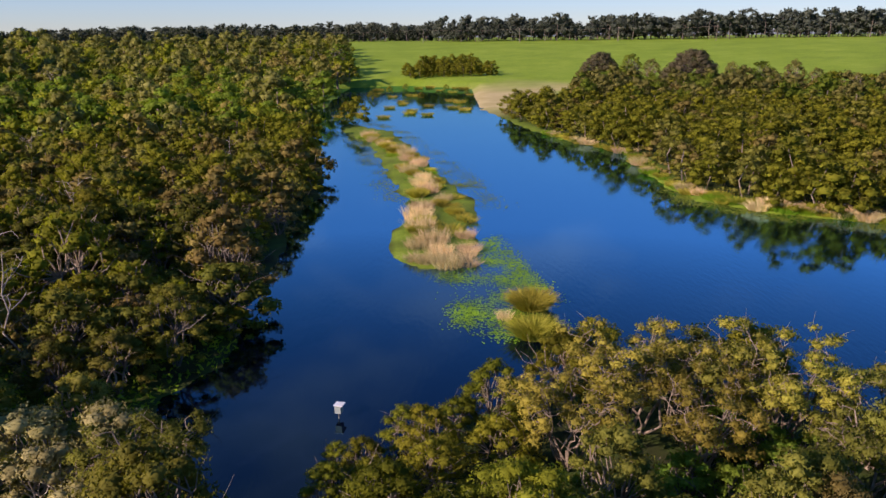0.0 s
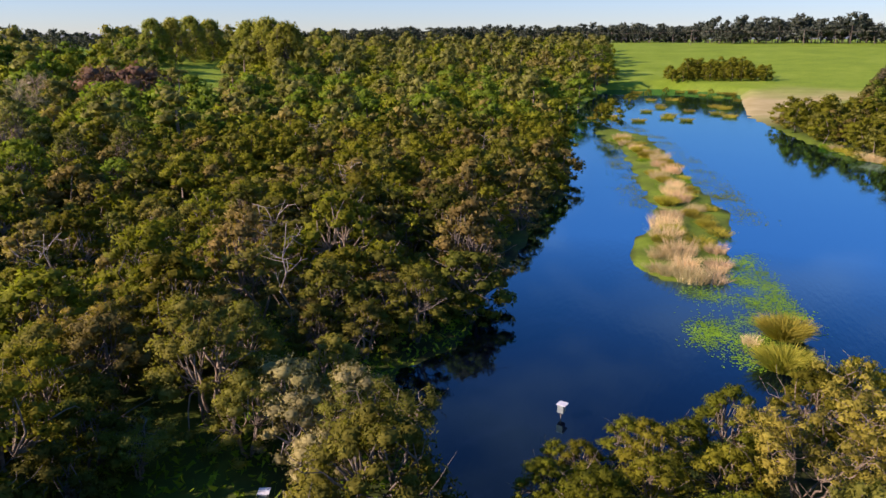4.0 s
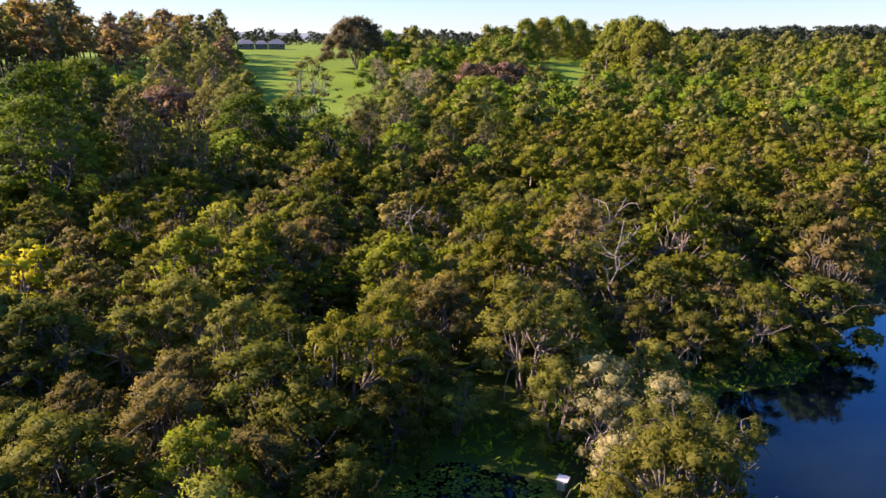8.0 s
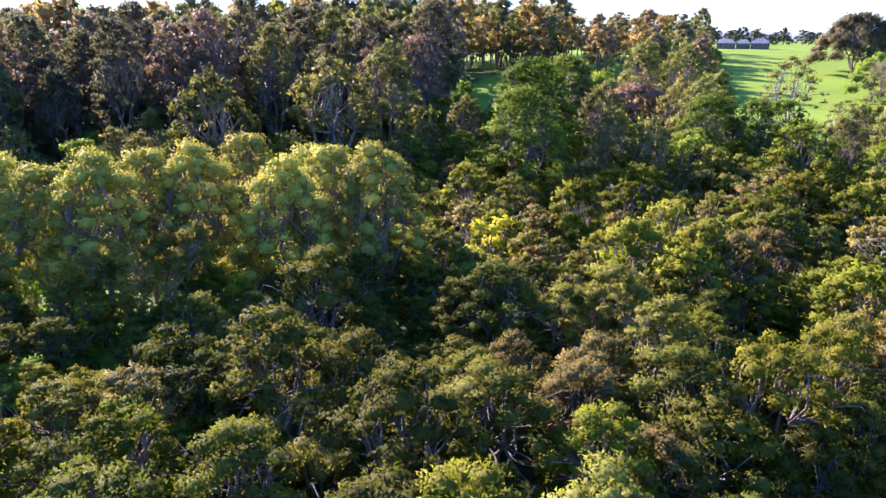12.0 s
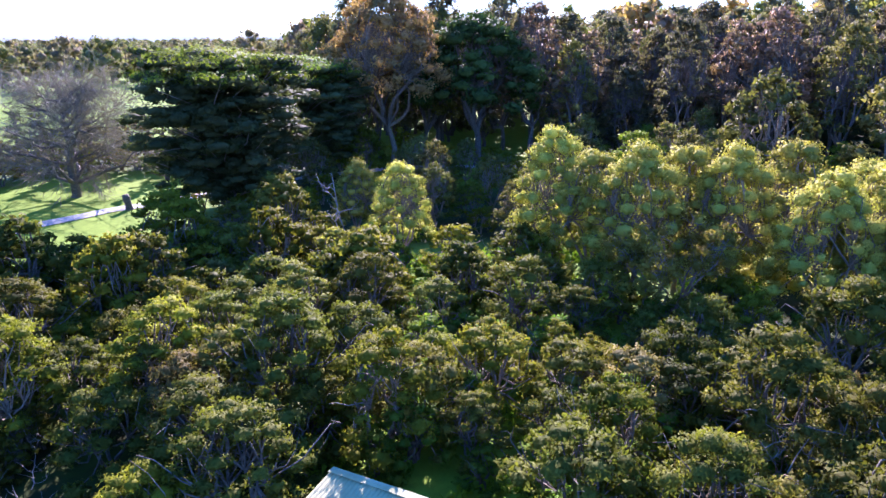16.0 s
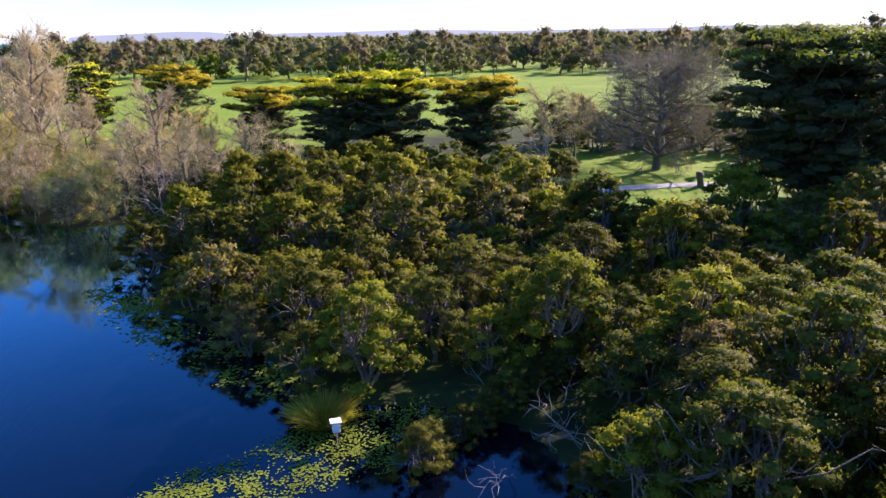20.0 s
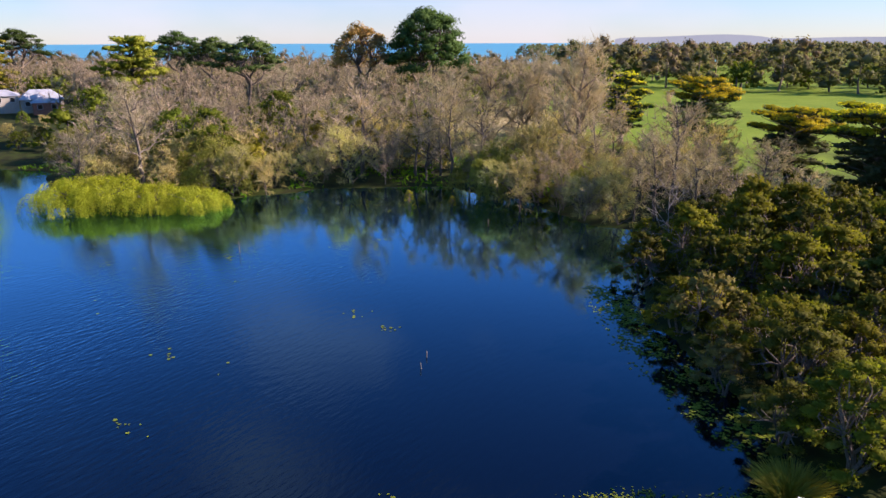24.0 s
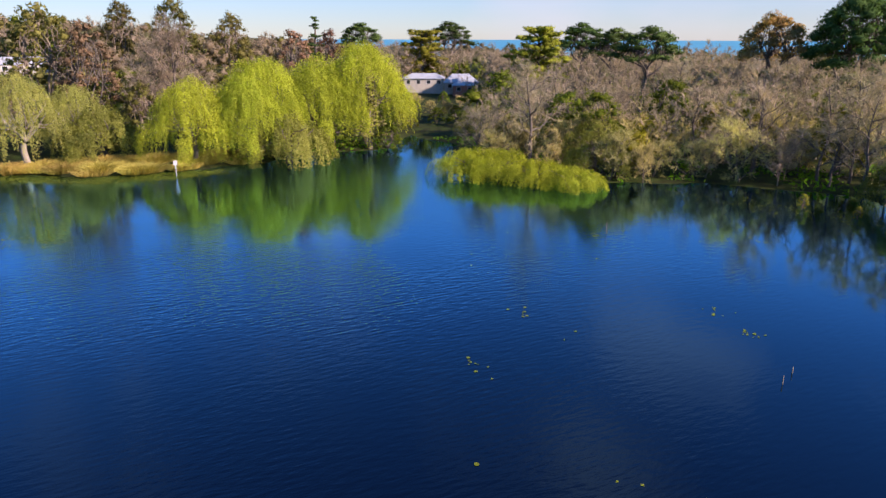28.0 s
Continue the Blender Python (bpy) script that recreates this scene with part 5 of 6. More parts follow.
# near bank under the lookout: old open paperbarks and lush shrubs below them
for x, y, s, g in ((9.5, 36.5, 1.0, 0), (13.5, 37.0, 1.05, 1), (17.5, 35.0, 1.0, 0), (21.5, 33.0, 0.95, 1), (24.5, 30.5, 1.0, 0), (12.0, 32.0, 0.9, 0), (19.0, 29.5, 0.9, 1), (5.5, 33.0, 0.85, 0), (-15.5, 28.6, 0.9, 1)):
    plant("old_paperbark", P_OLD[g], x, y, None, s, None, "old open paperbark with pale twisting limbs", "tree", "old paperbarks on the bank")
    TAKEN.append((x, y, 4.6))
for x, y, s in ((9.0, 28.0, 1.0), (10.5, 29.5, 1.1), (15.2, 32.3, 1.2), (16.0, 31.0, 1.0), (21.0, 28.0, 1.0), (6.0, 29.5, 0.8), (14.0, 34.6, 1.1), (22.8, 30.2, 1.1), (18.0, 32.4, 0.9), (25.5, 27.5, 1.0), (12.6, 29.2, 0.9)):
    plant("lush_shrub", P_LUSH[0], x, y, None, s, None, "lush bright green leafy shrub under paperbarks", "shrub", "lush shrubs on the bank")
    TAKEN.append((x, y, 3.0))
spread(-33, 17, 21, 46, 3.3, [(5, *K_SCRUB[1:]), (5, *K_PALE[1:]), (2.5, *K_BROWN[1:]), (0.3, *K_SNAG[1:])], shore=1.8, sizes=(0.72, 0.95))
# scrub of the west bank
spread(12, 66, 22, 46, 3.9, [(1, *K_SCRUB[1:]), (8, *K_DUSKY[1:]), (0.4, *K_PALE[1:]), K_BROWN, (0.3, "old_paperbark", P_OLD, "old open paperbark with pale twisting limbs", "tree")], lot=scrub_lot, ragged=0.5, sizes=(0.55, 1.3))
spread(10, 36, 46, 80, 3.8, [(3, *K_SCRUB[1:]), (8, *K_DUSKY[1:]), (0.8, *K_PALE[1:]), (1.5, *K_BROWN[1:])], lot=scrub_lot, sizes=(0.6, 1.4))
spread(36, 62, 46, 72, 3.9, [(7, *K_SCRUB[1:]), (2, *K_DUSKY[1:]), (1.4, *K_PALE[1:]), (3, *K_BROWN[1:]), (0.3, "old_paperbark", P_OLD, "old open paperbark with pale twisting limbs", "tree"), K_SNAG], lot=scrub_lot, ragged=0.5, sizes=(0.55, 1.3))
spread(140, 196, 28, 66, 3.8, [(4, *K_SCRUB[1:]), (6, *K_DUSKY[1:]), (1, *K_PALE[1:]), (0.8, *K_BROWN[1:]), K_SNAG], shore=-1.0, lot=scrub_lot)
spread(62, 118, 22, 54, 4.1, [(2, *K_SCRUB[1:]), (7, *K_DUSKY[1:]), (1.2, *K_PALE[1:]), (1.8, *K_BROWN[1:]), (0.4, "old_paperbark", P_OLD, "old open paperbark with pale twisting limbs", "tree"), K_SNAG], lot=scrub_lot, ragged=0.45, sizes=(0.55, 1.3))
spread(96, 141, 26, 64, 4.4, [(1, "lush_shrub", P_LUSH, "lush bright green leafy shrub under trees", "shrub")], sizes=(0.8, 1.5), ragged=0.0)
spread(118, 141, 27, 66, 5.1, [(2.5, *K_SCRUB[1:]), (3, *K_DUSKY[1:]), (1.5, *K_PALE[1:]), (0.25, *K_SNAG[1:])], lot=scrub_lot, ragged=0.45)
spread(86, 121, 54, 77, 5.0, [(4, *K_SCRUB[1:]), (3, *K_PALE[1:]), (2, "lush_shrub", P_LUSH, "lush bright green leafy shrub under trees", "shrub")], lot=scrub_lot, sizes=(0.6, 0.95), far=120)
spread(8, 60, 76, 150, 4.2, [K_SCRUB, (2.5, *K_PALE[1:]), (3.5, *K_BROWN[1:]), K_SNAG], lot=scrub_lot)
spread(60, 92, 54, 100, 4.2, [(5, *K_SCRUB[1:]), (2.5, *K_PALE[1:]), (3, *K_BROWN[1:]), K_SNAG], lot=scrub_lot)
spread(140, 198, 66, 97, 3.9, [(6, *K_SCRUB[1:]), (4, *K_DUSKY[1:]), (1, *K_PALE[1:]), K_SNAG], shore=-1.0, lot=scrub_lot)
# low dark shrubs and fallen limbs in the swampy corner
for k in range(20):
    th, r = radians(160.5 + 17 * ((k * 0.618) % 1)), 29.0 + 12.5 * ((k * 0.387) % 1)
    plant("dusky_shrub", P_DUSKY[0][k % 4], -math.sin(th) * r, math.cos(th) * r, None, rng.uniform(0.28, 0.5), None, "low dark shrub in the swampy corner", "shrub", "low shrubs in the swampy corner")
for th, r, lean in ((163.5, 37, 62), (166, 34, 70), (161.5, 33, 55), (170, 38, 66), (168, 31, 74)):
    x, y = -math.sin(radians(th)) * r, math.cos(radians(th)) * r
    limb_down = plant("fallen_limb", P_SNAG[1], x, y, None, 0.5, None, "bleached fallen limb leaning in the swamp", "dead branch", "fallen limbs in the swamp")
    limb_down.rotation_euler = (radians(lean), 0, rng.uniform(0, 6.28))
# middle distance
spread(46, 96, 98, 200, 7.0, [(4, *K_GREEN[1:]), (3, *K_GREY[1:]), (3, *K_BROWN[1:])], lot=wood_lot, far=135, plain=P_MIX_FAR)
spread(11, 47, 150, 300, 7.5, [(3, *K_GREY[1:]), (4, *K_SCRUB[1:]), (1.5, *K_GREEN[1:]), (1, *K_BROWN[1:])], sizes=(0.7, 1.3), lot=wood_lot, far=10, plain=[P_MIX_FAR[0], P_MIX_FAR[2], P_MIX_FAR[2], P_MIX_FAR[3], P_MIX_FAR[1]])
spread(9, 46, 300, 520, 9.5, [(3, *K_GREY[1:])], sizes=(0.9, 1.6), lot=wood_lot, far=10, plain=[P_MIX_FAR[0], P_MIX_FAR[2], P_MIX_FAR[2], P_MIX_FAR[3]], ragged=0.35)
spread(86, 141, 128, 200, 8.5, [K_WOOD], sizes=(0.85, 1.15), lot=wood_lot, far=160, plain=P_WOOD_FAR)
spread(66, 82, 235, 380, 12.0, [K_WOOD], sizes=(0.6, 0.85), lot=wood_lot, far=10, plain=P_WOOD_FAR)
spread(77, 141, 200, 330, 11.0, [K_WOOD], sizes=(0.8, 1.1), lot=wood_lot, far=10, plain=P_WOOD_FAR)
spread(86, 141, 76, 126, 6.5, [(2, *K_GREY[1:]), (1, *K_GREEN[1:]), (3, *K_SCRUB[1:])], lot=wood_lot, sizes=(0.6, 0.95), far=120)
spread(43.5, 56.5, 200, 330, 10.0, [(3, *K_GREY[1:]), (1, *K_GREEN[1:])], lot=wood_lot, far=10, plain=P_MIX_FAR * 2 + P_PLAIN[2:3], ragged=0.45, sizes=(0.9, 1.5))
spread(64, 70, 150, 330, 10.0, [(3, *K_GREY[1:])], lot=wood_lot, far=10, plain=P_MIX_FAR * 2 + P_PLAIN[2:3], ragged=0.3, sizes=(0.9, 1.5))
spread(30, 44, 330, 470, 14.0, [(3, *K_GREY[1:])], lot=wood_lot, far=10, plain=P_MIX_FAR * 2 + P_PLAIN[2:3], ragged=0.5, sizes=(0.9, 1.6))
# bushes behind the lawn
for k in range(26):
    th, r = 148.0 + 19.0 * k / 26 + rng.uniform(-0.4, 0.4), rng.uniform(124, 138)
    x, y = -math.sin(radians(th)) * r, math.cos(radians(th)) * r
    plant("garden_shrub", (P_BROWN[1][0], P_SCRUB[1][1], P_CONE[0])[k % 3 if k % 5 else 2], x, y, None, rng.uniform(0.9, 1.5), None, "dark garden shrub behind the lawn", "shrub", "shrubs behind the lawn")
# east bank
spread(-38, 3, 70, 215, 4.3, [K_SCRUB, (3, *K_PALE[1:]), K_BROWN], shore=1.8, lot=scrub_lot)
spread(-2.6, 4.4, 352, 366, 5.0, [K_SCRUB], lot=scrub_lot, far=10, plain=P_SCRUB[2], sizes=(0.75, 1.1), shore=-99)
spread(-1.2, 3.2, 366, 384, 5.0, [K_SCRUB], lot=scrub_lot, far=10, plain=P_SCRUB[2], sizes=(1.0, 1.4), shore=-99)
spread(-40, -9, 215, 292, 6.5, [K_SCRUB], lot=scrub_lot, far=10, plain=P_MIX_FAR, sizes=(0.7, 1.0))
# low bushes before the house
for k in range(22):
    th, r = rng.uniform(241.5, 249.5), rng.uniform(158, 210)
    x, y = -math.sin(radians(th)) * r, math.cos(radians(th)) * r
    if float(land([x], [y])[1][0]) > 1:
        plant("garden_shrub", (P_GREEN[1], P_THICKET[0], P_SCRUB[1][0])[k % 3], x, y, None, rng.uniform(0.35, 0.6), None, "low garden bush before the house", "shrub", "bushes before the house")
# bare shore and gardens
spread(192, 246, 84, 140, 4.8, [(5.5, *K_THICKET[1:]), (1, *K_BARE[1:]), (0.35, *K_GREEN[1:]), (0.9, "olive_shrub", P_MIX_FAR[2:3] + P_SCRUB[1][:2], "dark olive shrub among bare thickets", "shrub"), (0.5, "budding_shrub", P_WILLOW_LOW, "yellow-green budding shrub on the shore", "shrub")], shore=0.3, lot=shore_lot, far=118, plain=P_THICKET_FAR[:1] * 4 + P_THICKET_FAR[1:] + P_BARE_FAR[:1] + P_MIX_FAR[2:3], sizes=(0.75, 1.4))
spread(203, 250, 138, 360, 10.0, [(6, *K_BARE[1:]), (0.6, *K_GREEN[1:])], sizes=(0.95, 1.35), lot=shore_lot, far=160,
       plain=P_BARE_FAR * 4 + P_PLAIN[2:])
spread(248, 282, 146, 360, 9.0, [(4, *K_GREY[1:]), (3, *K_BARE[1:]), (1.0, "rusty_gum", P_WOOD[3:], "rust-brown gum tree on the slope", "tree"), (1, *K_GREEN[1:])], sizes=(0.8, 1.2), lot=shore_lot, far=185,
       plain=P_BARE_FAR * 2 + P_PLAIN + P_MIX_FAR[:2])
# far rows of trees
spread(2, 46, 640, 720, 9.5, [(1, "far_tree", P_FAR, "", "")], sizes=(0.7, 1.05), lot=far_lot, far=10)
spread(-40, 2, 600, 690, 11.5, [(1, "far_tree", P_FAR[:4], "", "")], sizes=(0.7, 1.3), lot=far_lot, far=10, ragged=0.35)
spread(40, 86, 470, 900, 24.0, [(1, "far_tree", P_FAR, "", "")], sizes=(0.5, 0.9), lot=far_lot, far=10)
spread(134, 204, 335, 410, 16.0, [(1, "plain_tree", P_PLAIN, "", "")], sizes=(1.2, 1.9), lot=plain_lot, far=10, keep=0.85, ragged=0.7)
spread(134, 204, 450, 640, 24.0, [(1, "plain_tree", P_PLAIN, "", "")], sizes=(1.3, 2.0), lot=plain_lot, far=10, keep=0.8, ragged=0.7)
spread(134, 208, 680, 1100, 42.0, [(2, "plain_tree", P_PLAIN, "", "")], sizes=(1.2, 1.8), lot=plain_lot, far=10, keep=0.9, ragged=0.5)
spread(134, 208, 1100, 2400, 60.0, [(1, "plain_tree", P_PLAIN, "", "")], sizes=(1.1, 1.6), lot=far_lot, far=10)
spread(246, 282, 360, 600, 15.0, [(2, "bare_tree", P_BARE_FAR, "", ""), (1, "plain_tree", P_PLAIN, "", "")], sizes=(0.8, 1.1), lot=plain_lot, far=10)
spread(205, 246, 380, 520, 17.0, [(2, "plain_tree", P_BARE_FAR + P_PLAIN[:2], "", "")], sizes=(0.8, 1.15), lot=plain_lot, far=10)
scrub_lot.build("dense_scrub", "dense olive and brown paperbark scrub", "scrub")
wood_lot.build("woodland", "dense mixed gum and wattle woodland", "woodland")
shore_lot.build("bare_woodland", "leafless grey-brown trees along the shore", "woodland")
far_lot.build("far_woods", "dark distant rows of trees", "woodland")
plain_lot.build("plain_trees", "scattered gums and hedgerows on the far plain", "trees")

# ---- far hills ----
# aerial haze painted in: a pale blue colour that the far land gives off
PAINTED_HAZE, nt, out = material("painted_haze_glow")
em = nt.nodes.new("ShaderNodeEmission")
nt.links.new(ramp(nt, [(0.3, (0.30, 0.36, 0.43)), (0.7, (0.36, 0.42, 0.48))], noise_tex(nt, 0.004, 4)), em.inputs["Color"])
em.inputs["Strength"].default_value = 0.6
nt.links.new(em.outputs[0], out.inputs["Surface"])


def hills(name, th0, th1, r, low, high, seed):
    """A long low ridge of land on the horizon, haze painted in as its glow."""
    n = 240
    th = np.radians(np.linspace(th0, th1, n))
    k = np.linspace(0, 1, n)
    top = low + (high - low) * (0.5 + 0.5 * wobble(th * r / 4 + seed, th * 90, 60.0)) * np.sin(k * math.pi) ** 0.35 + 1.2 * np.sin(th * r / 83) * np.sin(th * r / 141)
    rows = [(r, -5 + 0 * top), (r + 40, top), (r + 900, top * 0.9), (r + 960, -5 + 0 * top)]
    v = np.concatenate([np.stack([-np.sin(th) * q, np.cos(th) * q, z], -1) for q, z in rows])
    i = np.arange(n - 1)
    f = np.concatenate([np.stack([i, i + 1, i + n + 1, i + n], -1) + n * m for m in range(3)])
    return tagged(new(name, mesh_np(name, v, f, PAINTED_HAZE, True)), "far land on the horizon with blue haze painted in", "hills", kind="structure")


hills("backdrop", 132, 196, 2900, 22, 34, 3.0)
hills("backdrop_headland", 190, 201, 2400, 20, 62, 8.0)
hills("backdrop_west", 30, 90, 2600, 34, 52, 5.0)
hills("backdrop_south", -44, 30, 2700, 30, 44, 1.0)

# ---- low plants, reeds and floating weed ----


def tuft(mat, n, radius, h, width, lean=0.35, arch=0.3):
    return [("tuft", mesh_np("tuft", *blades(n, radius, h, width, lean, arch), mat), "")]


P_REED = [tuft(REED, 420, 1.5, 2.2, 0.022, 0.2, 0.12), tuft(REED, 260, 1.2, 1.5, 0.025, 0.5, 0.3)]
P_SEDGE = [tuft(SEDGE, 500, 1.3, 1.3, 0.03, 0.8, 0.4), tuft(SEDGE, 400, 1.5, 1.0, 0.03, 0.9, 0.4)]
P_TUSS = [tuft(TUSSOCK, 1500, 0.75, 1.45, 0.024, 0.85, 0.2), tuft(TUSSOCK, 260, 1.1, 1.0, 0.03, 0.9, 0.35)]
P_RUSH = [tuft(HERB, 200, 1.3, 0.8, 0.03, 0.5, 0.2)]

for k in range(74):
    y = 68.5 + 100 * (k / 74.0) ** 1.25
    mid = float(np.interp(y, [66, 75, 94, 114, 130, 160, 180], [-3.5, -3, -2.5, -6.5, -9.5, -19, -25]))
    half = float(np.interp(y, [66, 72, 84, 100, 114, 160], [4.5, 5.5, 4.0, 3.2, 3.4, 3.0]))
    x = mid + rng.uniform(-0.95, 0.85) * half
    dry = y < 77 or k % 4 == 0
    p = (P_REED if dry else P_TUSS)[k % 2]
    if y > 90 and k % 4 == 3:
        p = P_RUSH[0]
    plant("reed_clump" if dry else "tussock", p, x, y, 0.02, rng.uniform(0.7, 1.2), None, "dry straw-coloured reeds on a narrow islet" if dry else "olive-gold tussock on a narrow islet", "reeds", "plants on the reed islet", 0.75 if dry else 0.9, 0.0)
for x, y, s in ((5.8, 57.1, 1.45), (5.4, 51.0, 1.4), (3.2, -35.6, 1.25)):
    plant("tussock", P_TUSS[0], x, y, 0.0, s, None, "big golden-green tussock standing in the water", "tussock", "", 0.85, 0.0)
plant("reed_clump", P_REED[1], 3.4, 54.5, 0.0, 0.5, None, "small brown reed clump in the water", "reeds", "", 1.2, 0.0)
for k in range(34):
    x, y = rng.uniform(-38, 6), rng.uniform(200, 335)
    if float(land([x], [y])[1][0]) < -1:
        plant("marsh_tussock", (P_TUSS[1], P_SCRUB[2][0])[k % 5 == 0], x, y, -0.05, (rng.uniform(1.1, 1.8), rng.uniform(0.45, 0.6))[k % 5 == 0], None, "olive tussock standing in the marsh", "tussock", "tussocks in the marsh", 0.9, 0.0)
for k in range(130):
    th = radians(rng.uniform(-33, -6))
    rr = np.arange(70, 200, 1.0)
    xs, ys = -math.sin(th) * rr, math.cos(th) * rr
    ds = land(xs, ys)[1]
    ok = np.nonzero((xs > 20) & (ds > 0.3) & (ds < 4) & (ys > 70))[0]
    if len(ok):
        r = rr[ok[0]] + rng.uniform(0, 3.2)
        plant("bank_grass", (P_TUSS[1], P_RUSH[0], P_TUSS[1], P_RUSH[0], P_REED[1])[k % 5], -math.sin(th) * r, math.cos(th) * r, None, rng.uniform(0.7, 1.2), None, "tall grass and reeds along the bank", "grass", "grass along the east bank", 1.0, 0.0)
for k in range(90):
    th = radians(rng.uniform(261, 282))
    r = rng.uniform(119, 132)
    x, y = -math.sin(th) * r, math.cos(th) * r
    if float(land([x], [y])[1][0]) > 0.2:
        plant("bank_grass", P_SEDGE[k % 2], x, y, None, rng.uniform(1.1, 1.8), None, "golden sedge along the far bank", "grass", "sedge along the far bank", 0.8, 0.0)


def scatter_flat(name, spots, size, mat, label, cat, z=0.015):
    """Small flat leaves lying on the water."""
    n = len(spots)
    p = np.column_stack([spots, np.full(n, z) + rng.uniform(0, 0.012, n)])
    a = rng.uniform(0, 6.28, (n, 1)) + np.array([[0, 1.1, 2.3, 3.4, 4.4, 5.4]])
    r = size * rng.uniform(0.5, 1.3, (n, 1)) * rng.uniform(0.6, 1.2, (n, 6))
    v = np.stack([p[:, :1] + np.cos(a) * r, p[:, 1:2] + np.sin(a) * r, np.repeat(p[:, 2:], 6, 1)], -1).reshape(-1, 3)
    i = np.arange(n)[:, None] * 6
    f = np.concatenate([i + np.array([[0, 1, 2, 3]]), i + np.array([[0, 3, 4, 5]])])
    return tagged(new(name, mesh_np(name, v, f, mat)), label, cat, kind="stuff")


def drift(n, poly, patch=3.0, cut=-0.1):
    """Spots inside a polygon, gathered in ragged patches."""
    q = np.array(poly, float)
    lo, hi = q.min(0), q.max(0)
    m = max(6, int((hi - lo).prod() / (patch * patch * 2.2) * (1 - 0.6 * cut)))
    mids = rng.uniform(lo, hi, (m, 2))
    s = mids[rng.integers(0, m, n * 4)] + rng.normal(size=(n * 4, 2)) * patch * rng.uniform(0.25, 0.8, (n * 4, 1))
    s = s[inside(poly, s[:, 0], s[:, 1])[0]][:n]
    return s + rng.normal(size=s.shape) * patch * 0.4


BRIGHT_WEED = [(-40, 205), (-31, 168), (-25, 156), (-15, 114), (-10, 96), (-4, 95), (6, 94), (3, 110), (-2, 132), (-15, 180), (-28, 204)]
POND_WEED = [(-2, 67), (-1.5, 58), (0, 51), (4, 50), (8, 53), (8.5, 58), (6, 69), (4, 80), (2, 78), (1.5, 69)]
NEAR_WEED = [(13, -28), (10.5, -31.5), (7, -32.6), (5, -35), (2, -36.5), (-3, -37), (-4, -34.5), (-1.5, -32.5), (-0.5, -30.4), (2.4, -29.6), (4.2, -26.8), (7, -27.6), (9, -26)]
EDGE_WEED = [(29, 108), (31, 95.5), (38.5, 88), (47, 82.5), (70, 75), (70, 79), (48, 87), (40, 92), (34, 98), (31.5, 109)]
SHORE_WEED = [(48, -84), (60, -84), (70, -76), (78, -72), (70, -68), (56, -76), (46, -80)]
scatter_flat("floating_weed", np.concatenate([drift(16000, BRIGHT_WEED, 2.2, -0.3), drift(14000, EDGE_WEED, 2.0, -0.8), drift(400, SHORE_WEED, 2.2, 0.35), drift(5000, [(114, -16), (120, -16), (120, 4), (128, 17), (124, 20), (114, 2)], 1.8, -0.4),
             drift(3200, [(-30, 14), (-27, 26), (-20, 26), (-15, 20), (-20, 12)], 1.5, 0.0), drift(900, [(80, 6), (118, 6), (124, 20), (104, 24), (84, 16)], 2.5, 0.1), drift(2600, [(20, -64), (16, -53), (10, -47), (5, -42), (2, -38), (6, -38), (12, -43), (19, -50), (25, -60)], 0.9, 0.1)]), 0.12, WEED,
             "bright green weed floating on the water", "floating weed")
scatter_flat("pond_weed", drift(9000, POND_WEED, 1.5, 0.4), 0.08, PONDWEED, "green pond weed just under the surface", "pond weed")
scatter_flat("floating_leaves", np.concatenate([drift(3600, NEAR_WEED, 0.45, 0.4), drift(1500, NEAR_WEED, 1.0, 0.1)]), 0.07, WEED, "yellow-green water plants matted by the shore", "floating weed", 0.03)
pads = np.stack([rng.uniform(22, 112, 260), rng.uniform(-86, 20, 260)], -1)
pads = pads[land(pads[:, 0], pads[:, 1])[1] < -3]
pads = np.concatenate([pads[:30]] + [c + rng.normal(size=(9, 2)) * (0.7, 0.35) for c in ((34.4, -40.9), (38.7, -42.2), (61, -47), (52, -62), (70, -38), (45, -28), (38, -20), (20, -24))])
scatter_flat("lily_pads", pads, 0.13, WEED, "scattered pale green pads on open water", "lily pads", 0.02)

# green understorey
def low_cover(name, spots, size, mat, label, h=0.5):
    n = len(spots)
    z = land(spots[:, 0], spots[:, 1])[0]
    p = np.column_stack([spots, z + rng.uniform(0.05, 1, n) ** 2 * h])
    v, q = cards(p, np.tile([0, 0, 1.0], (n, 1)), size, 1.3, 0.45)
    return tagged(new(name, leaf_mesh(name, (v, q), mat)), label, "herbs", kind="stuff")


def sector(n, th0, th1, r0, r1, patch=4.0, cut=-0.1):
    th, r = np.radians(rng.uniform(th0, th1, n * 2)), np.sqrt(rng.uniform(r0 * r0, r1 * r1, n * 2))
    s = np.stack([-np.sin(th) * r, np.cos(th) * r], -1)
    ok = (land(s[:, 0], s[:, 1])[1] > 0.2) & (wobble(s[:, 0], s[:, 1], patch) > cut)
    return s[ok][:n]


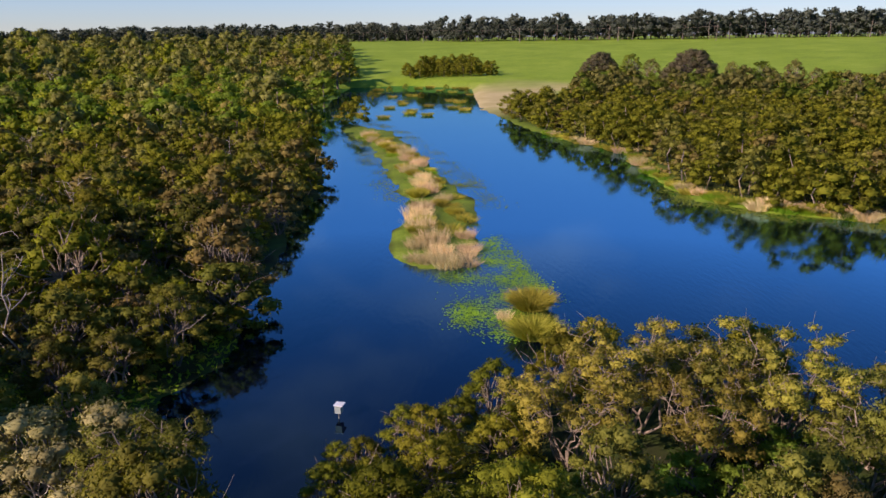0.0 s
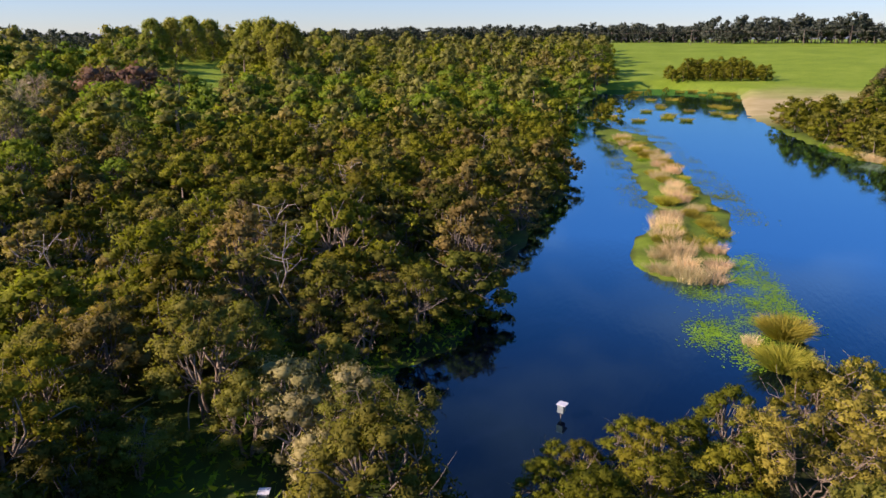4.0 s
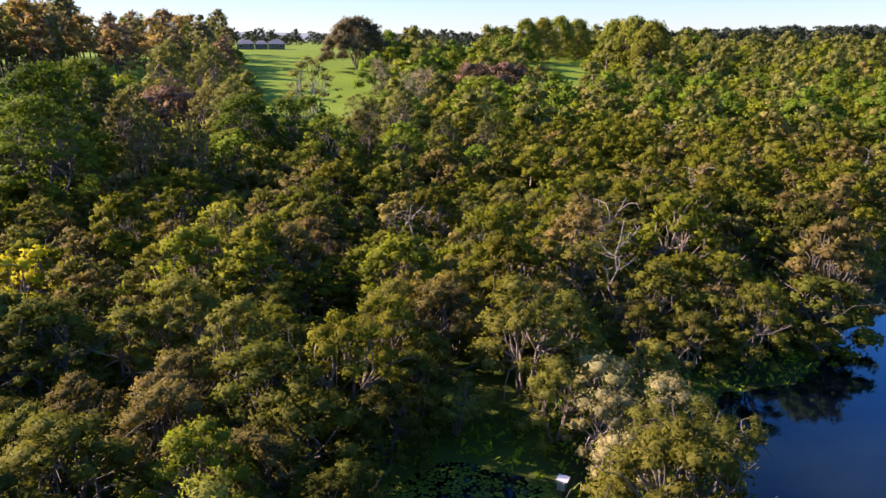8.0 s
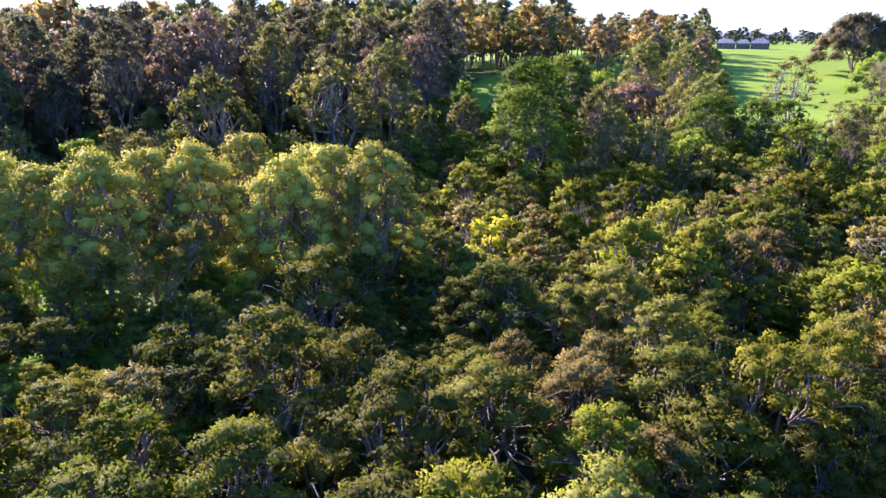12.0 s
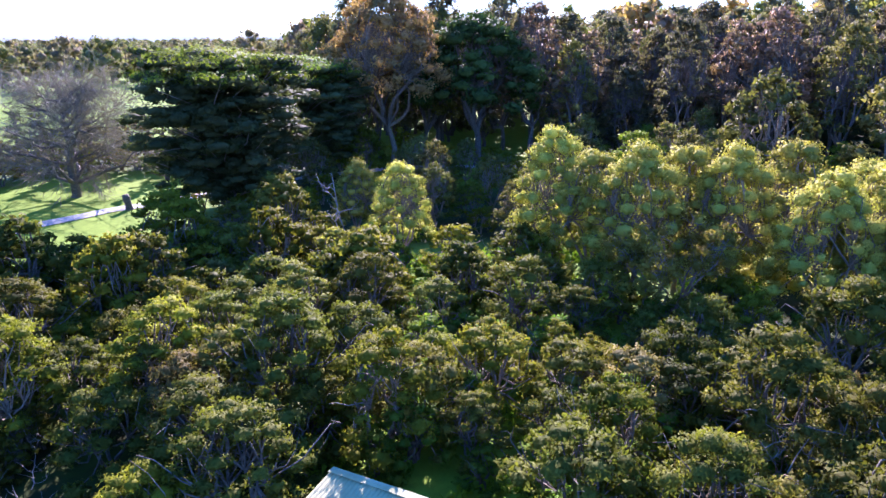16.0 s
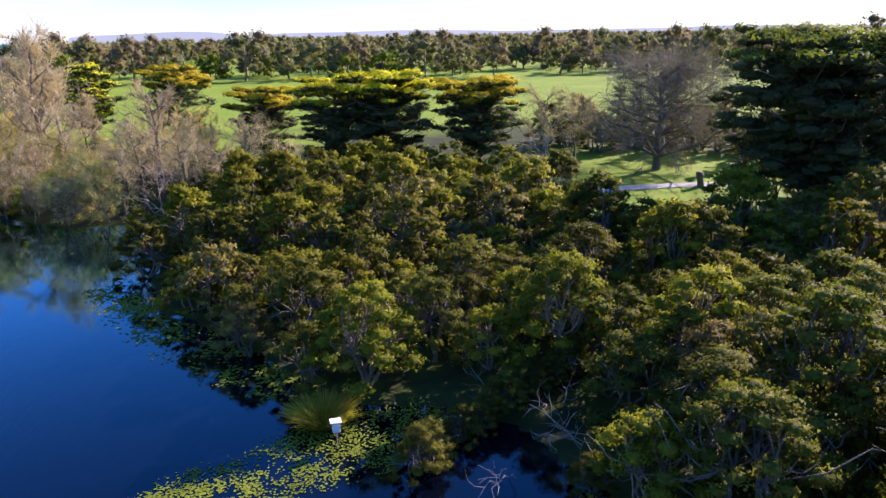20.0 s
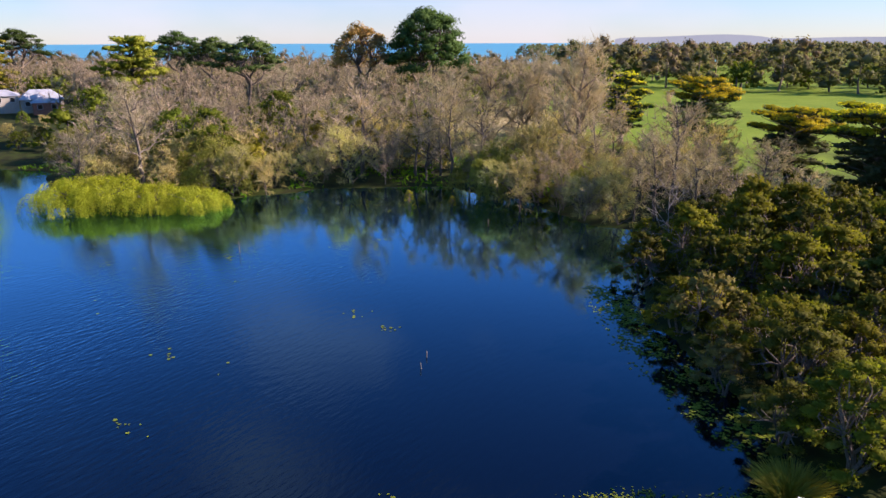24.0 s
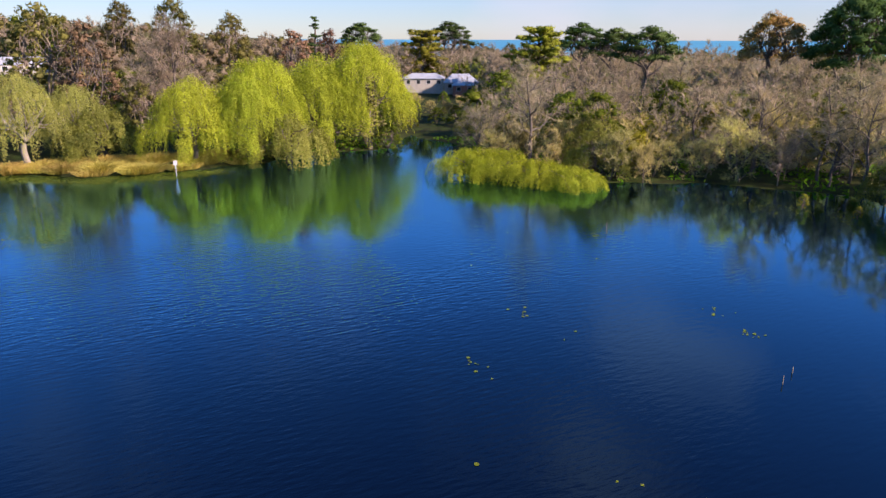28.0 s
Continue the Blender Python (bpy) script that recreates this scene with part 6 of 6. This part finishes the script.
low_cover("green_herbs", np.concatenate([sector(24000, 90, 142, 24, 76), sector(9000, 18, 92, 22, 60, 4.0, -0.4)]), 0.24, HERB, "lush green herbs under the trees", 0.9)
low_cover("bank_herbs", np.concatenate([sector(2600, 224, 262, 100, 150, 5.0, -0.2), sector(1200, 200, 224, 100, 135, 5.0, 0.1)]), 0.4, HERB, "green plants along the far shore", 1.0)
low_cover("water_plants", drift(1500, NEAR_WEED, 0.5, 0.4), 0.13, TUSSOCK, "yellow-green water plants by the shore", 0.5)
for x, y, s, g in ((44.6, -83.2, 1.0, 0), (50.2, -87.6, 0.85, 0), (35.0, -83.0, 0.9, 1), (30.6, -83.4, 0.95, 0), (39.6, -85.0, 0.8, 1)):
    plant("weeping_shrub", P_THICKET[g], x, y, 0.0, s, None, "ochre weeping half-bare shrub standing in the shallows", "shrub", "weeping shrubs in the shallows")
plant("water_shrub", P_GOLDB[0], 53.9, -80.4, 0.0, 0.2, None, "small yellow-green bush standing in the water", "shrub")
plant("water_shrub", P_GOLDB[0], 60.5, -79.0, 0.0, 0.24, None, "small yellow-green bush standing in the water", "shrub")

# ---- small built things ----


def slab(bm, x0, x1, y0, y1, z0, z1, bevel=0.01):
    r = bmesh.ops.create_cube(bm, size=1, matrix=Matrix.Translation(((x0 + x1) / 2, (y0 + y1) / 2, (z0 + z1) / 2)) @ Matrix.Diagonal((x1 - x0, y1 - y0, z1 - z0, 1)))
    if bevel:
        bmesh.ops.bevel(bm, geom=list({e for v in r["verts"] for e in v.link_edges}), offset=bevel, segments=1, affect="EDGES")


def part(name, bm, mat, parent, label=""):
    me = bpy.data.meshes.new(name)
    bm.to_mesh(me)
    bm.free()
    me.materials.append(mat)
    ob = new(name, me)
    ob.parent = parent
    return tagged(ob, label)


def box_part(name, parent, mat, x0, x1, y0, y1, z0, z1, bevel=0.01, label="", tilt=None):
    bm = bmesh.new()
    slab(bm, x0, x1, y0, y1, z0, z1, bevel)
    if tilt:
        bmesh.ops.transform(bm, matrix=tilt, verts=bm.verts)
    return part(name, bm, mat, parent, label)


def rod_part(name, parent, mat, a, b, r0, r1, sides=8, label=""):
    v, q = tubes([[(*a, r0), (*((Vector(a) + Vector(b)) / 2), (r0 + r1) / 2), (*b, r1), (*b, 0.001)]], sides)
    ob = new(name, mesh_np(name, v, q, mat, True))
    ob.parent = parent
    return tagged(ob, label)


def stand(kind, x, y, z, turn, label, cat, group=""):
    top = new(kind)
    top.matrix_world = pose(x, y, z, 0, 0, turn)
    return tagged(top, label, cat, group)


WHITE = plain("weathered_white_paint", (0.5, 0.51, 0.51), (0.68, 0.69, 0.69), 3.0, 0.6, 0.1)
GREY_BOARD = plain("grey_green_board", (0.16, 0.19, 0.18), (0.26, 0.30, 0.28), 4.0, 0.7, 0.2)
HOLE_SHADE = plain("painted_hole_shade", (0.01, 0.01, 0.01), (0.02, 0.02, 0.02), 4.0, 0.9, 0.0)
TIMBER = plain("weathered_timber", (0.10, 0.08, 0.06), (0.24, 0.20, 0.16), 5.0, 0.9, 0.4)
CREAM = plain("cream_roof_sheet", (0.32, 0.315, 0.16), (0.42, 0.41, 0.23), 0.8, 0.8, 0.05, 0.0, 0.1)
SLATE = plain("dark_grey_roof_sheet", (0.13, 0.135, 0.145), (0.21, 0.215, 0.23), 0.6, 0.6, 0.05)
STEEL = plain("grey_steel_roof", (0.34, 0.36, 0.375), (0.48, 0.50, 0.52), 0.6, 0.5, 0.05)
BRICK = plain("red_brick_wall", (0.34, 0.13, 0.09), (0.48, 0.22, 0.15), 2.0, 0.85, 0.2)
RENDERED = plain("pale_rendered_wall", (0.36, 0.335, 0.28), (0.48, 0.45, 0.385), 1.0, 0.85, 0.1)
GRAVEL = plain("pale_gravel", (0.26, 0.25, 0.235), (0.42, 0.405, 0.38), 1.2, 0.95, 0.3)
GLASS = plain("dark_window_glass", (0.02, 0.025, 0.03), (0.03, 0.035, 0.04), 1.0, 0.08, 0.0, 0.0, 0.6)


def nest_box(x, y, turn, pole, label):
    n = stand("nest_box", x, y, 0.0, turn, label, "nest box", "nest boxes on poles over the water")
    rod_part("pole", n, TIMBER, (0, 0.1, -1.0), (0, 0.1, pole), 0.035, 0.03)
    body = box_part("body", n, GREY_BOARD if pole < 1 else WHITE, -0.2, 0.2, -0.24, 0.24, pole - 0.2, pole + 0.26, 0.01)
    # no opening is cut: a flat near-black disc paints the shade of the entrance
    bm = bmesh.new()
    bmesh.ops.create_circle(bm, cap_ends=True, radius=0.075, segments=16, matrix=pose(0, -0.246, pole + 0.06, 90))
    part("entrance_disc", bm, HOLE_SHADE, body, "dark disc painted as the shade of an entrance hole")
    box_part("roof", n, WHITE, -0.3, 0.3, -0.36, 0.32, pole + 0.27, pole + 0.31, 0.008, "white sloping lid", pose(0, 0, 0, 6) )


nest_box(-7.8, 38.6, 170, 0.62, "grey nest box with a white lid on a pole")
nest_box(-19.6, 24.3, 205, 0.75, "grey nest box with a white lid on a pole")
nest_box(2.3, -33.1, 10, 1.15, "white nest box on a pole beside a tussock")

for x, y, h, lean in ((61.3, -48.7, 1.4, 2), (27.7, -36.8, 0.55, 8), (28.6, -38.6, 0.5, -9), (44.0, -74.0, 1.0, 14)):
    s = stand("marker_stake", x, y, 0.0, 0, "thin weathered timber stake in the water", "stake", "stakes in the water")
    rod_part("stake", s, TIMBER, (0, 0, -1.2), (math.sin(radians(lean)) * h, 0, h), 0.05, 0.035)
s = stand("water_sign", 116.1, -8.0, 0.0, -95, "white sign on a pole at the water's edge", "sign")
rod_part("pole", s, WHITE, (0, 0, -1.2), (0, 0, 2.5), 0.05, 0.05)
box_part("board", s, WHITE, -0.28, 0.28, -0.1, -0.06, 1.8, 2.46, 0.01)
for k in range(3):
    box_part("lettering", s, TIMBER, -0.2, 0.2, -0.108, -0.102, 2.3 - k * 0.17, 2.35 - k * 0.17, 0.0, "row of dark writing")

# tree stump on the lawn
s = stand("tree_stump", -43.9, -88.2, float(land([-43.9], [-88.2])[0][0]), 0, "tall dark leaning tree stump beside the path", "stump")
v, q = tubes([[(0, 0, -0.2, 0.62), (0.02, 0, 0.25, 0.46), (0.12, 0, 0.9, 0.42), (0.26, 0, 1.5, 0.45), (0.36, 0, 2.0, 0.4), (0.38, 0, 2.02, 0.3), (0.36, 0, 1.8, 0.02)]], 11)
v = v + rng.normal(size=v.shape) * 0.03
ob = new("stump", mesh_np("stump", v, q, BARK, True))
ob.parent = s

# gravel path across the lawn


def ribbon(name, pts, width, mat, label, cat, lift=0.03):
    p = np.array(pts, float)
    t = np.linspace(0, 1, len(p))
    u = np.linspace(0, 1, 60)
    c = np.stack([np.interp(u, t, p[:, 0]), np.interp(u, t, p[:, 1])], -1)
    d = unit(np.gradient(c, axis=0))
    side = np.stack([-d[:, 1], d[:, 0]], -1)
    rows = []
    for k in (-1, -0.5, 0, 0.5, 1):
        e = c + side * width / 2 * k * (1 + 0.08 * np.sin(u * 40 + k))[:, None]
        rows.append(np.column_stack([e, land(e[:, 0], e[:, 1])[0] + lift + (0.05 if abs(k) < 0.9 else 0)]))
    v = np.concatenate(rows)
    n = len(u)
    i = np.arange(n - 1)
    f = np.concatenate([np.stack([i, i + 1, i + n + 1, i + n], -1) + n * m for m in range(4)])[:, ::-1]
    return tagged(new(name, mesh_np(name, v, f, mat, True)), label, cat, kind="structure")


ribbon("pavement", [(-20, -86), (-32.7, -89), (-41.4, -89.7), (-50.1, -88.6), (-59.8, -88.3), (-71.4, -87.8), (-90.9, -80.1), (-104, -62)], 2.7, GRAVEL, "pale gravel path across the lawn", "path", 0.08)

# shed with a low sheet roof
shed = stand("shed", -18.0, -21.1, 0.0, 11.3, "small shed with a cream corrugated sheet roof", "shed")
box_part("wall", shed, TIMBER, 0.1, 3.7, 0.25, 8.6, 0.0, 2.45, 0.02, "brown timber wall")
bm = bmesh.new()
for k in range(84):
    y0, wave = k * 8.9 / 84, 0.018 * (1 if k % 2 else -1)
    near = [bm.verts.new((x, y0, 3.58 - x * 0.135 + wave)) for x in (0.02, 4.1)]
    next_ = [bm.verts.new((x, y0 + 8.9 / 84, 3.58 - x * 0.135 - wave)) for x in (0.02, 4.1)]
    bm.faces.new((near[0], near[1], next_[1], next_[0]))
bmesh.ops.remove_doubles(bm, verts=bm.verts, dist=0.001)
bmesh.ops.solidify(bm, geom=bm.faces, thickness=0.02)
part("roof_sheet", bm, CREAM, shed)
bm = bmesh.new()
for sgn in (-1, 1):
    slab(bm, 0.0 if sgn > 0 else -0.22, 0.22 if sgn > 0 else 0.0, -0.03, 8.95, 3.61, 3.635, 0.004)
part("ridge_cap", bm, CREAM, shed, "cream metal ridge cap")


def house(x, y, turn, label, blocks, z=None):
    """blocks: x0, x1, y0, y1, wall height, roof rise, wall material, roof material."""
    h = stand("house", x, y, float(land([x], [y])[0][0]) if z is None else z, turn, label, "house")
    for x0, x1, y0, y1, hw, rise, wm, rm in blocks:
        wall = box_part("wall", h, wm, x0, x1, y0, y1, -0.5, hw, 0.02)
        bm = bmesh.new()
        e, cx, cy = 0.45, (x0 + x1) / 2, (y0 + y1) / 2
        half = (y1 - y0) / 2
        lo = [bm.verts.new(p) for p in ((x0 - e, y0 - e, hw), (x1 + e, y0 - e, hw), (x1 + e, y1 + e, hw), (x0 - e, y1 + e, hw))]
        hi = [bm.verts.new((min(x0 + half * 0.6, cx), cy, hw + rise)), bm.verts.new((max(x1 - half * 0.6, cx + 0.01), cy, hw + rise))]
        for f in ((lo[0], lo[1], hi[1], hi[0]), (lo[2], lo[3], hi[0], hi[1]), (lo[1], lo[2], hi[1]), (lo[3], lo[0], hi[0]), (lo[3], lo[2], lo[1], lo[0])):
            bm.faces.new(f)
        part("roof", bm, rm, h)
        k = max(1, int((x1 - x0) / 3.2))
        for j in range(k):
            wx = x0 + (j + 0.5) * (x1 - x0) / k
            w = box_part("window", h, WHITE, wx - 0.7, wx + 0.7, y0 - 0.05, y0 + 0.02, hw - 1.75, hw - 0.4, 0.01, "white framed window")
            box_part("pane", w, GLASS, wx - 0.6, wx + 0.6, y0 - 0.06, y0 - 0.052, hw - 1.65, hw - 0.5, 0.0, "dark glass pane")
    return h


house(212.0, -97.5, 245, "pale house with grey steel roofs and a brick wing", [(-12, 1, 0, 9, 4.8, 1.5, RENDERED, STEEL), (1.2, 12, -1, 8, 3.6, 2.6, RENDERED, STEEL), (4, 11, -6, -1.2, 3.0, 1.2, BRICK, STEEL)])
house(236.0, 22.0, 275, "low house with a pale steel roof on the slope", [(-9, 8, 0, 8, 3.2, 2.0, RENDERED, STEEL)])
house(-363.0, 178.0, 64, "low farmhouse with grey hipped roofs in the meadow", [(-12, -3, 0, 8, 2.8, 2.2, TIMBER, SLATE), (-2.6, 4, 1, 8, 2.7, 2.0, TIMBER, SLATE), (4.4, 13, 0, 8, 2.8, 2.4, TIMBER, SLATE)])

# power poles at the edge of the far field
POLES = ((11, 560), (3, 575), (-4.5, 570), (-12, 565), (-19, 560))
for (th, r), (th2, r2) in zip(POLES, POLES[1:]):
    ends = [np.array([-math.sin(radians(a)) * q, math.cos(radians(a)) * q, 0]) for a, q in ((th, r), (th2, r2))]
    for e in ends:
        e[2] = float(land([e[0]], [e[1]])[0][0]) + 10.4
    line = [(*(ends[0] + (ends[1] - ends[0]) * k - np.array([0, 0, 4 * 1.2 * k * (1 - k)])), 0.05) for k in np.linspace(0, 1, 9)]
    tagged(new("power_cable", mesh_np("power_cable", *tubes([line], 4), TIMBER, True)), "thin dark power cable between timber poles", "cable", "power cables along the field")
for th, r in POLES:
    x, y = -math.sin(radians(th)) * r, math.cos(radians(th)) * r
    p = stand("power_pole", x, y, float(land([x], [y])[0][0]), th, "timber power pole at the field edge", "power pole", "power poles along the field")
    rod_part("pole", p, TIMBER, (0, 0, -0.5), (0, 0, 11.0), 0.2, 0.14)
    box_part("crossarm", p, TIMBER, -1.3, 1.3, -0.08, 0.08, 10.1, 10.3, 0.01)
